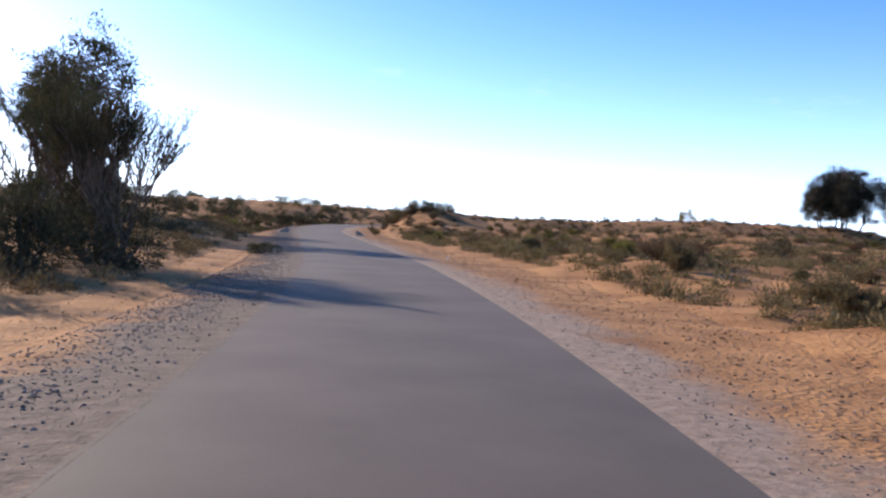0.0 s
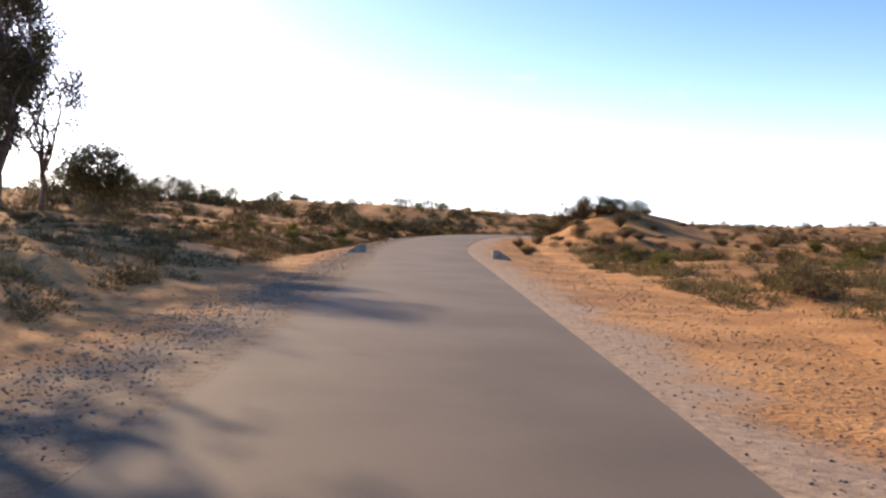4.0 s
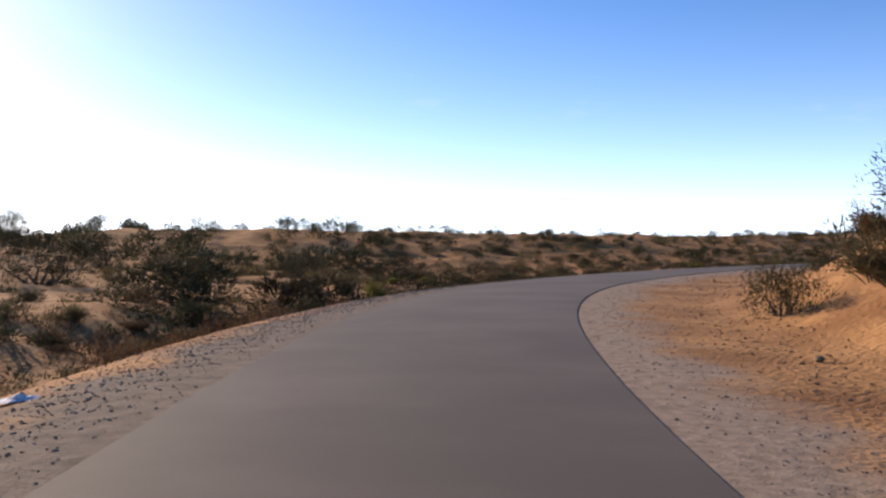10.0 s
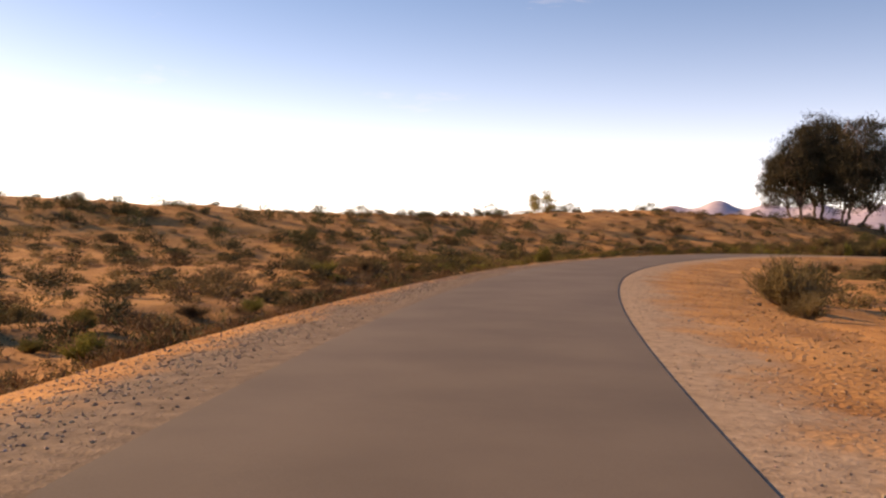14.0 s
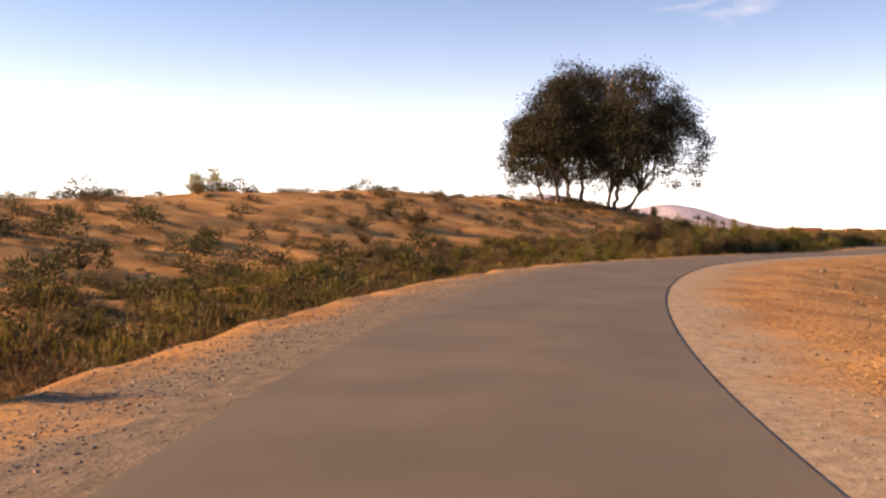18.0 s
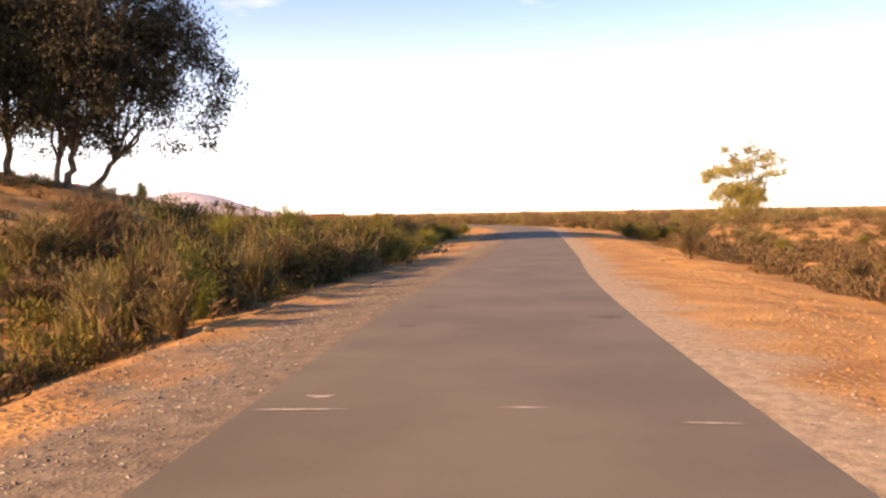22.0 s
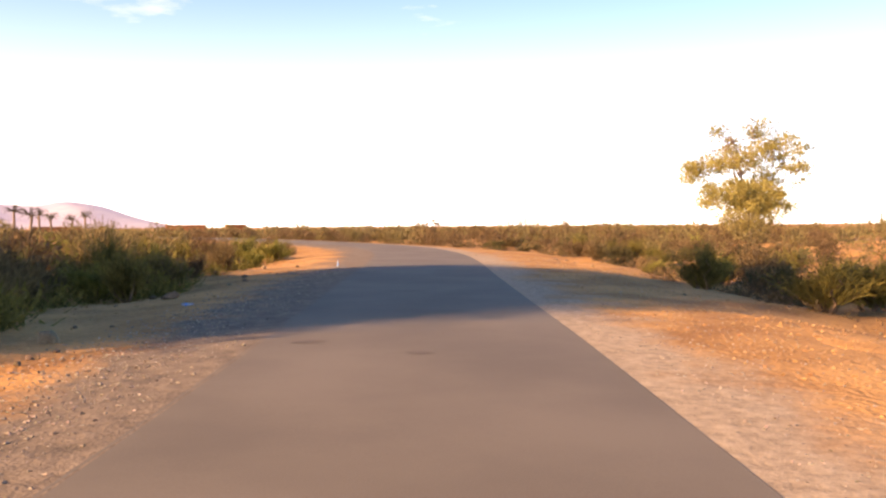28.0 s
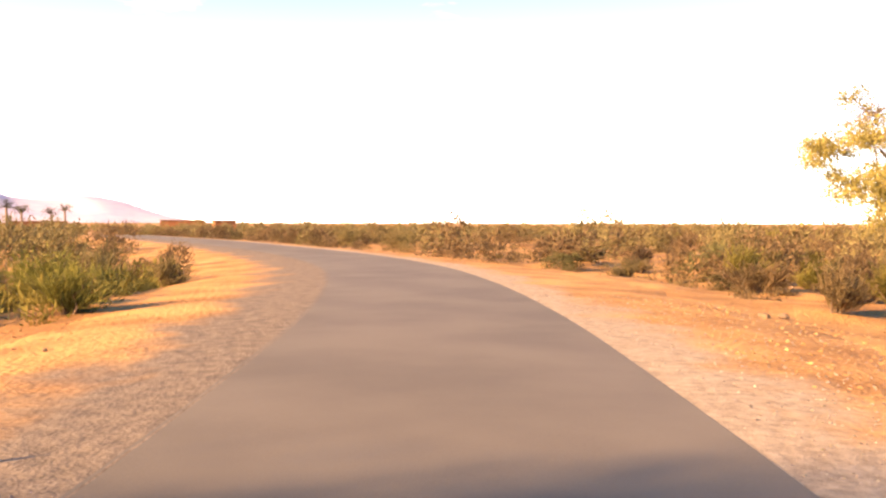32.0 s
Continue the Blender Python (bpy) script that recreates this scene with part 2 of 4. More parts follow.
LINE = curve(ROAD, 0.5)
_d = np.gradient(LINE[:, :2], axis=0)
_d /= np.linalg.norm(_d, axis=1)[:, None]
SIDE = np.stack([_d[:, 1], -_d[:, 0]], 1)     # to the right of the road
ALONG = np.r_[0, np.cumsum(np.linalg.norm(np.diff(LINE[:, :2], axis=0), axis=1))]


def off_road(x, y):
    """Signed distance to the road's middle (right is positive), the road's height there and the way along it."""
    x, y = np.atleast_1d(x).astype(float), np.atleast_1d(y).astype(float)
    d, z, s = np.empty(len(x)), np.empty(len(x)), np.empty(len(x))
    for i in range(0, len(x), 4000):
        dx = x[i:i + 4000, None] - LINE[None, :, 0]
        dy = y[i:i + 4000, None] - LINE[None, :, 1]
        k = (dx * dx + dy * dy).argmin(1)
        r = np.arange(len(k))
        side = np.sign(dx[r, k] * SIDE[k, 0] + dy[r, k] * SIDE[k, 1])
        d[i:i + 4000] = np.hypot(dx[r, k], dy[r, k]) * side
        z[i:i + 4000], s[i:i + 4000] = LINE[k, 2], ALONG[k]
    return d, z, s


# ---------------------------------------------------------------- lie of the land
# mounds: x, y, height, half width along, half width across, turn in degrees
MOUNDS = [(74.5, 226.7, 4.5, 34.5, 20.7, 6.0), (103.5, 226.8, 2.3, 16.1, 10.3, 12.0), (21.6, 206.8, 3.0, 52.9, 14.9, 12.0), (-44.2, 196.8, 3.6, 46.0, 20.7, 8.0),
          (-0.5, 102.0, 2.2, 6.3, 10.3, 20.0), (9.7, 119.4, 1.7, 17.2, 9.2, 60.0), (28.4, 95.7, 1.3, 18.4, 16.1, 12.0), (-31.8, 92.3, 1.0, 13.8, 13.8, 0.0),
          (26.5, 50.5, 0.7, 11.5, 18.4, 22.0), (-30.0, 43.8, 0.9, 16.1, 23.0, 0.0), (-92.6, 142.4, 3.0, 46.0, 69.0, 0.0), (-59.8, 150.7, 2.0, 18.4, 23.0, 0.0)]


def wave(x, y, size, seed):
    r = random.Random(seed)
    out = 0
    for _ in range(5):
        a, k, p = r.uniform(0, 6.28), 6.28 / (size * r.uniform(0.7, 1.6)), r.uniform(0, 6.28)
        out = out + np.sin((np.cos(a) * x + np.sin(a) * y) * k + p)
    return out / 5


def window(s, a, b, soft):
    """One between a and b, fading to nothing over soft metres."""
    return np.clip((s - a) / soft + 0.5, 0, 1) * np.clip((b - s) / soft + 0.5, 0, 1)


def land(x, y, want=False):
    x, y = np.atleast_1d(x).astype(float), np.atleast_1d(y).astype(float)
    d, rz, s = off_road(x, y)
    h = 0.3 + 0.6 * np.clip(y / 122, -0.5, 1.2) + 0.25 * wave(x, y, 37, 1) + 0.26 * wave(x, y, 11, 2) + 0.21 * wave(x, y, 5.5, 6)
    for mx, my, mh, a, b, turn in MOUNDS:
        c, n = math.cos(radians(turn)), math.sin(radians(turn))
        u, v = (x - mx) * c + (y - my) * n, -(x - mx) * n + (y - my) * c
        h = h + mh * np.exp(-(u / a) ** 2 - (v / b) ** 2)
    h = h + 0.15 * wave(x, y, 3.1, 3) + 0.06 * wave(x, y, 1.7, 4)
    far = np.hypot(x - 45, y - 125)
    h = h * np.clip(1.4 - far / 400, 0.25, 1)
    e = np.abs(d) - HALF
    verge = rz - 0.014 - np.where(d > 0, 0.006 + 0.01 * window(s, 159.3, 283.5, 27), 0.0) - 0.04 * np.clip(e, 0, 4) + 0.008 * wave(x, y, 0.9, 5) * np.clip(e, 0, 1)
    left = d < 0
    verge = verge + np.where(left, 0.15 * window(s, 251.1, 330.8, 16.2) * np.exp(-((e - 2.2) / 0.38) ** 2), 0.1 * window(s, 276.8, 353.7, 13.5) * np.exp(-((e - 4.2) / 0.5) ** 2)) * (0.7 + 0.5 * wave(x, y, 2.2, 8))
    k = np.clip((e - 2.2) / 5.5, 0, 1)
    k = k * k * (3 - 2 * k)
    z = verge * (1 - k) + h * k
    z = z - np.where(left, 0.55 * window(s, 164.7, 303.8, 21.6), 0.0) * np.exp(-((e - 4.6) / 2.0) ** 2)
    rut = np.exp(-((e - 2.1) / 0.16) ** 2) + np.exp(-((e - 3.5) / 0.18) ** 2)
    z = z - np.where(left, 0.07 * window(s, 75.6, 124.2, 16.2), 0.0) * rut
    return (z, d) if want else z


def ground_at(x, y):
    return float(land(x, y)[0])


# ---------------------------------------------------------------- ground, road and shoulders
def axis(a, b, step, reach):
    inner = list(np.arange(a, b + step / 2, step))
    lo, hi, g = [], [], step
    p, q = a, b
    while q < b + reach:
        g *= 1.22
        p, q = p - g, q + g
        lo.append(p), hi.append(q)
    return np.array(lo[::-1] + inner + hi)


gx, gy = axis(-62, 190, 0.85, 4500), axis(-12, 250, 0.85, 4500)
X, Y = np.meshgrid(gx, gy)
Z, D = land(X.ravel(), Y.ravel(), True)
VERGE = 6.0
Z = Z - np.where(np.abs(D) < VERGE - 0.9, 0.35, 0.0)
W_ = len(gx)
idx = np.arange(len(gx) * len(gy)).reshape(len(gy), len(gx))
quads = np.stack([idx[:-1, :-1], idx[:-1, 1:], idx[1:, 1:], idx[1:, :-1]], -1).reshape(-1, 4)
ground = new("ground", mesh_of("ground", np.c_[X.ravel(), Y.ravel(), Z].tolist(), quads.tolist(), SAND, True))
tagged(ground, "orange desert sand with low dunes and wheel ruts", "ground", kind="structure")


def strip(name, inner, outer, cells, mat, height, step=1, skirt=0.0):
    """A band along the road between two offsets (right is positive)."""
    L, S = LINE[::step], SIDE[::step]
    offs = np.linspace(inner, outer, cells + 1)
    P = L[:, None, :2] + S[:, None, :] * offs[None, :, None]
    n, m = P.shape[:2]
    z = height(P.reshape(-1, 2), np.tile(offs, n), np.repeat(L[:, 2], m))
    V = np.c_[P.reshape(-1, 2), z]
    i = np.arange(n * m).reshape(n, m)
    F = np.stack([i[:-1, :-1], i[:-1, 1:], i[1:, 1:], i[1:, :-1]], -1).reshape(-1, 4).tolist()
    V = V.tolist()
    if skirt:
        for col in (0, m - 1):
            base = len(V)
            V += [(x, y, z_ - skirt) for x, y, z_ in (V[k] for k in i[:, col])]
            for k in range(n - 1):
                q = [int(i[k, col]), int(i[k + 1, col]), base + k + 1, base + k]
                F.append(q if col else q[::-1])
    me = mesh_of(name, V, F, mat, not skirt)
    uv = me.uv_layers.new(name="lie")
    flat = np.empty(len(me.loops), dtype=np.int32)
    me.loops.foreach_get("vertex_index", flat)
    side = np.r_[np.tile(np.abs(offs), n), np.zeros(len(V) - n * m)]
    way = np.r_[np.repeat(ALONG[::step], m), np.zeros(len(V) - n * m)]
    uv.data.foreach_set("uv", np.stack([side[flat], way[flat]], 1).astype(np.float32).ravel())
    return new(name, me)


road = strip("road", -HALF, HALF, 8, ASPHALT, lambda p, o, z: z - 0.012 * o * o / 3, 1, 0.16)
tagged(road, "narrow worn grey asphalt road without markings", "road", kind="structure")
for name, a, b in (("shoulder_left", -HALF + 0.05, -VERGE), ("shoulder_right", HALF - 0.05, VERGE)):
    ob = strip(name, a, b, 18, PALE_VERGE if b > 0 else VERGE_SOIL, lambda p, o, z: land(p[:, 0], p[:, 1]) - np.where(np.abs(o) > VERGE - 0.1, 0.12, 0.0))
    tagged(ob, "pale gravel shoulder between asphalt and sand", "shoulder", kind="structure")

# ---------------------------------------------------------------- plants
class Bag:
    """Gathers loose faces for one mesh."""

    def __init__(self):
        self.v, self.f = [], []

    def face(self, *pts):
        k = len(self.v)
        self.v.extend(pts)
        self.f.append(tuple(range(k, k + len(pts))))

    def tube(self, path, radii, sides=5):
        k = len(self.v)
        for i, (p, r) in enumerate(zip(path, radii)):
            way = (path[min(i + 1, len(path) - 1)] - path[max(i - 1, 0)]).normalized()
            a = way.orthogonal().normalized()
            b = way.cross(a)
            for j in range(sides):
                t = 2 * math.pi * j / sides
                self.v.append(p + (a * math.cos(t) + b * math.sin(t)) * r)
        for i in range(len(path) - 1):
            for j in range(sides):
                q = k + i * sides
                self.f.append((q + j, q + (j + 1) % sides, q + sides + (j + 1) % sides, q + sides + j))

    def leaf(self, p, way, long, wide, rnd):
        side = Vector((rnd.gauss(0, 1), rnd.gauss(0, 1), rnd.gauss(0, 1))).cross(way).normalized() * wide / 2
        mid = p + way * long * 0.45
        self.face(p, mid + side, p + way * long, mid - side)

    def sliver(self, p, way, long, wide, rnd):
        side = Vector((rnd.gauss(0, 1), rnd.gauss(0, 1), rnd.gauss(0, 1))).cross(way).normalized() * wide / 2
        self.face(p - side, p + side, p + way * long)

    def mesh(self, name, mat, smooth=False):
        return mesh_of(name, self.v, self.f, mat, smooth)


def bend(a, b, sag, rnd, n=4, wild=0.06):
    """A crooked line from a to b."""
    size = (b - a).length
    out = []
    for i in range(n + 1):
        t = i / n
        p = a.lerp(b, t) + Vector((0, 0, sag * size * 4 * t * (1 - t)))
        if 0 < i < n:
            p += Vector((rnd.gauss(0, 1), rnd.gauss(0, 1), rnd.gauss(0, 1))) * wild * size
        out.append(p)
    return out


def dome_way(rnd, low, high):
    """A way that leans from straight up by low to high degrees."""
    a, t = rnd.uniform(0, 2 * math.pi), radians(rnd.uniform(low, high))
    return Vector((math.cos(a) * math.sin(t), math.sin(a) * math.sin(t), math.cos(t)))


def broom(seed, mat, leaves, spread=70, strands=560, size_up=1.0):
    """Meshes of a broom bush one metre in radius: thin whips with fine leaves, and stems."""
    rnd = random.Random(seed)
    whips, stems = Bag(), Bag()
    lobes = [(dome_way(rnd, 8, spread), rnd.uniform(0.6, 1.0)) for _ in range(rnd.randint(6, 9))]
    for way, size in lobes:
        tip = way * size * 0.62
        stems.tube(bend(Vector((rnd.gauss(0, 0.05), rnd.gauss(0, 0.05), -0.08)), tip, 0.05, rnd), (0.03, 0.024, 0.018, 0.012, 0.006), 4)
        for _ in range(strands // len(lobes)):
            a = way * size * rnd.uniform(0.08, 0.5) + Vector((rnd.gauss(0, 0.07), rnd.gauss(0, 0.07), 0))
            out = (way * 0.9 + Vector((rnd.gauss(0, 0.36), rnd.gauss(0, 0.36), abs(rnd.gauss(0.22, 0.25))))).normalized()
            b = a + out * size * rnd.uniform(0.25, 0.62)
            b.z = max(b.z, 0.02)
            m = a.lerp(b, 0.5) + Vector((rnd.gauss(0, 0.03), rnd.gauss(0, 0.03), 0.05))
            side = out.orthogonal().normalized()
            side.rotate(Matrix.Rotation(rnd.uniform(0, 6.28), 3, out))
            w = rnd.uniform(0.003, 0.006) * size_up
            whips.face(a - side * w, a + side * w, m + side * w, m - side * w)
            whips.face(m - side * w, m + side * w, b)
            for _ in range(leaves):
                t = rnd.uniform(0.25, 1.0)
                p = (a.lerp(m, t * 2) if t < 0.5 else m.lerp(b, t * 2 - 1))
                way2 = (out + Vector((rnd.gauss(0, 0.6), rnd.gauss(0, 0.6), rnd.gauss(0, 0.5)))).normalized()
                whips.sliver(p, way2, rnd.uniform(0.05, 0.12) * size_up, rnd.uniform(0.009, 0.019) * size_up, rnd)
    return whips.mesh("foliage", mat), stems.mesh("woody_base", TWIG)


def cushion(seed, mat, leaves=2200, flat=0.75, size_up=1.0):
    """Meshes of a dense mounded bush one metre in radius, with lobes and gaps."""
    rnd = random.Random(seed)
    crown, stems = Bag(), Bag()
    lobes = []
    for _ in range(rnd.randint(7, 11)):
        way = dome_way(rnd, 5, 85)
        at = way * rnd.uniform(0.35, 0.72)
        lobes.append((Vector((at.x, at.y, at.z * flat)), rnd.uniform(0.22, 0.42)))
    for at, size in lobes:
        stems.tube(bend(Vector((rnd.gauss(0, 0.05), rnd.gauss(0, 0.05), -0.08)), at, 0.04, rnd), (0.035, 0.028, 0.02, 0.014, 0.008), 4)
        for _ in range(leaves // len(lobes)):
            way = Vector((rnd.gauss(0, 1), rnd.gauss(0, 1), rnd.gauss(0.25, 1))).normalized()
            p = at + way * size * rnd.uniform(0.55, 1.08)
            if p.z < 0.0:
                p.z = rnd.uniform(0, 0.12)
            crown.sliver(p, (way + Vector((rnd.gauss(0, 0.7), rnd.gauss(0, 0.7), rnd.gauss(0.3, 0.6)))).normalized(), rnd.uniform(0.05, 0.12) * size_up, rnd.uniform(0.016, 0.032) * size_up, rnd)
        for _ in range(5):
            way = dome_way(rnd, 0, 55)
            a = at + way * size * 0.6
            b = a + way * size * rnd.uniform(0.6, 1.1)
            side = way.orthogonal().normalized() * 0.008
            crown.face(a - side, a + side, b)
    return crown.mesh("foliage", mat), stems.mesh("woody_base", TWIG)


KINDS = {
    "dry": ("dry_shrub", [broom(s, DRY, 3, 75) for s in (11, 12, 13, 14)], "dry brown broom shrub of thin whips on the sand"),
    "green": ("green_shrub", [broom(s, GREEN, 6, 62, 560) for s in (21, 22, 23, 24)], "yellow-green broom shrub with upright thin whips on the sand"),
    "olive": ("olive_shrub", [cushion(s, OLIVE) for s in (31, 32, 33, 34)], "dark olive mounded shrub on the sand"),
    "brown": ("broom_shrub", [broom(s, DRY, 5, 66, 560) for s in (15, 16, 17, 18)], "brown fine-twigged broom shrub on the sand"),
    "tawny": ("tawny_shrub", [cushion(s, DRY, 1200, 0.6) for s in (41, 42, 43)], "low tawny mounded shrub on the sand"),
}
# lighter shapes for those that stand well away from the road
AWAY = {"dry": [broom(s, DRY, 4, 75, 170, 1.5) for s in (11, 13)], "green": [broom(s, GREEN, 5, 60, 180, 1.5) for s in (21, 23)], "olive": [cushion(s, OLIVE, 620, 0.75, 1.5) for s in (31, 32, 33)],
        "brown": [broom(s, DRY, 5, 64, 170, 1.5) for s in (15, 17)], "tawny": [cushion(s, DRY, 520, 0.6, 1.5) for s in (41, 42)]}
THICKET = [cushion(s, OLIVE, 3600, 0.95, 0.6) for s in (35, 36, 37)]
GROUPS = {"brown": "brown broom shrubs of the dunes", "dry": "dry shrubs of the dunes", "green": "green shrubs of the roadside", "olive": "olive shrubs of the dunes", "tawny": "tawny shrubs of the dunes"}
TAKEN = []


def shrub(kind, x, y, wide, high, rnd, label=""):
    name, shapes, said = KINDS[kind]
    leaves, stems = rnd.choice(shapes if abs(off_road(x, y)[0][0]) < 13 else AWAY[kind])
    ob = new(name)
    ob.matrix_world = Matrix.LocRotScale((x, y, ground_at(x, y) - 0.02), Euler((rnd.gauss(0, 0.05), rnd.gauss(0, 0.05), rnd.uniform(0, 6.28))), (wide, wide * rnd.uniform(0.8, 1.2), high))
    tagged(ob, label or said, "shrub", GROUPS[kind])
    part("foliage", leaves, ob)
    part("woody_base", stems, ob)
    TAKEN.append((x, y, wide))
    return ob


def thicket_bush(x, y, wide, high, seed, label="dense dark green bush of the thicket behind the dunes"):
    rnd = random.Random(seed)
    leaves, stems = rnd.choice(THICKET)
    ob = new("thicket_bush")
    ob.matrix_world = Matrix.LocRotScale((x, y, ground_at(x, y) - 0.1), Euler((0, 0, rnd.uniform(0, 6.28))), (wide, wide * rnd.uniform(0.85, 1.2), high))
    tagged(ob, label, "bush", "bushes of the dark thicket")
    part("foliage", leaves, ob)
    part("woody_base", stems, ob)
    TAKEN.append((x, y, wide))


def scatter(seed, count, s_from, s_to, d_from, d_to, kinds, wide, high, crowd=0.75, edge=0.0):
    """Shrubs over a stretch along the road, between two distances from its middle (right is positive). edge: how strongly they crowd towards d_from."""
    rnd = random.Random(seed)
    made = tries = 0
    while made < count and tries < count * 30:
        tries += 1
        s = rnd.uniform(s_from, s_to)
        u = rnd.random()
        d = d_from + (d_to - d_from) * u ** (1 + edge)
        k = int(np.searchsorted(ALONG, s))
        k = min(k, len(LINE) - 1)
        x, y = LINE[k, 0] + SIDE[k, 0] * d, LINE[k, 1] + SIDE[k, 1] * d
        w = rnd.uniform(*wide) * rnd.uniform(0.7, 1.1)
        if abs(off_road(x, y)[0][0]) < min(abs(d_from), abs(d_to)) - 0.3:
            continue
        if any((x - a) ** 2 + (y - b) ** 2 < (crowd * (w + c)) ** 2 for a, b, c in TAKEN):
            continue
        shrub(rnd.choice(kinds), x, y, w, w * rnd.uniform(*high), rnd)
        made += 1


def gum_tree(name, label, x, y, high, wide, seed, leaf_mat, bark_mat=None, low=0.32, clumps=26, leaves=190, lean=(0, 0), clump=1.0, category="tree", limbs=6, droop=0.35, skirt=False):
    """A gum tree: crooked trunk, limbs that fork, and a crown of many small hanging leaves in clumps."""
    rnd = random.Random(seed)
    trunk, boughs, crown = Bag(), Bag(), Bag()
    fork = Vector((lean[0] * 0.4, lean[1] * 0.4, high * low))
    r0 = 0.013 * high + 0.05
    trunk.tube(bend(Vector((0, 0, -0.5)), fork, 0, rnd, 6, 0.035), [r0 * 1.5, r0 * 1.05, r0 * 0.95, r0 * 0.9, r0 * 0.85, r0 * 0.8, r0 * 0.75], 9)
    hem = low * 0.45     # the crown hangs below the fork
    mid = Vector((lean[0], lean[1], high * (hem + 1) / 2))
    size = Vector((wide, wide, high * (1 - hem) / 2))
    ends = []
    for i in range(limbs):
        a = 2 * math.pi * (i + rnd.uniform(-0.3, 0.3)) / limbs
        t = rnd.uniform(0.1, 0.75)
        p = mid + Vector((math.cos(a) * size.x * 0.6 * (0.5 + t * 0.7), math.sin(a) * size.y * 0.6 * (0.5 + t * 0.7), size.z * (0.85 - 1.1 * t)))
        way = bend(fork, p, 0.03, rnd, 5, 0.06)
        boughs.tube(way, [r0 * 0.55, r0 * 0.45, r0 * 0.36, r0 * 0.28, r0 * 0.2, r0 * 0.12], 6)
        ends.append((p, way))
    for i in range(clumps):
        p, way = ends[i % len(ends)]
        out = Vector((rnd.gauss(0, 1), rnd.gauss(0, 1), rnd.gauss(0.15, 0.8))).normalized()
        if skirt and out.z < 0:     # the lower boughs hang as wide as the crown
            flat = math.hypot(out.x, out.y) or 1.0
            out.x, out.y = out.x / flat, out.y / flat
        q = mid + Vector((out.x * size.x, out.y * size.y, out.z * size.z)) * rnd.uniform(0.62, 0.98)
        q = q.lerp(p, 0.12 if skirt else 0.25)
        start = way[rnd.randint(3, 5)]
        boughs.tube(bend(start, q, 0.04, rnd, 3, 0.05), [r0 * 0.2, r0 * 0.14, r0 * 0.08, r0 * 0.03], 4)
        c = clump * rnd.uniform(0.7, 1.25)
        for _ in range(leaves):
            o = Vector((rnd.gauss(0, 0.42), rnd.gauss(0, 0.42), rnd.gauss(0, 0.26))) * c
            hang = Vector((rnd.gauss(0, 0.5), rnd.gauss(0, 0.5), -droop + rnd.gauss(0, 0.5))).normalized()
            crown.leaf(q + o, hang, rnd.uniform(0.2, 0.42), rnd.uniform(0.06, 0.12), rnd)
    ob = new(name)
    ob.location = (x, y, ground_at(x, y))
    tagged(ob, label, category)
    part("trunk", trunk.mesh("trunk", bark_mat or BARK, True), ob)
    part("branchwork", boughs.mesh("branchwork", bark_mat or BARK, True), ob)
    part("crown", crown.mesh("crown", leaf_mat), ob)
    return ob


def bare_bush(x, y, high, wide, seed, label, leaves=260):
    """A tall, nearly leafless bush of many rising branches that fork again and again."""
    rnd = random.Random(seed)
    boughs, twigs = Bag(), Bag()
    tips = []
    for _ in range(13):
        way = dome_way(rnd, 5, 46)
        b = Vector((way.x * wide, way.y * wide, way.z * high * rnd.uniform(0.45, 0.62)))
        boughs.tube(bend(Vector((rnd.gauss(0, 0.12), rnd.gauss(0, 0.12), -0.2)), b, 0.03, rnd, 4), (0.06, 0.05, 0.04, 0.03, 0.022), 5)
        for _ in range(7):
            up = (way + Vector((rnd.gauss(0, 0.35), rnd.gauss(0, 0.35), rnd.uniform(0.2, 0.7)))).normalized()
            c = b * rnd.uniform(0.7, 1.0) + up * high * rnd.uniform(0.16, 0.34)
            boughs.tube(bend(b * rnd.uniform(0.6, 1.0), c, 0.03, rnd, 3), (0.022, 0.017, 0.012, 0.007), 4)
            tips.append((c, up))
    for c, up in tips:
        for _ in range(20):
            a = c - up * rnd.uniform(0, 0.7)
            w = (up + Vector((rnd.gauss(0, 0.4), rnd.gauss(0, 0.4), rnd.gauss(0.2, 0.3)))).normalized()
            b = a + w * rnd.uniform(0.3, 0.8)
            side = w.orthogonal().normalized() * 0.007
            twigs.face(a - side, a + side, b)
            if leaves:
                for _ in range(3):
                    twigs.leaf(a.lerp(b, rnd.uniform(0.2, 1)), w, rnd.uniform(0.06, 0.12), 0.03, rnd)
    ob = new("tall_shrub")
    ob.location = (x, y, ground_at(x, y))
    tagged(ob, label, "shrub")
    part("branchwork", boughs.mesh("branchwork", TWIG), ob)
    part("twig_crown", twigs.mesh("twig_crown", OLIVE), ob)
    TAKEN.append((x, y, wide))
    return ob

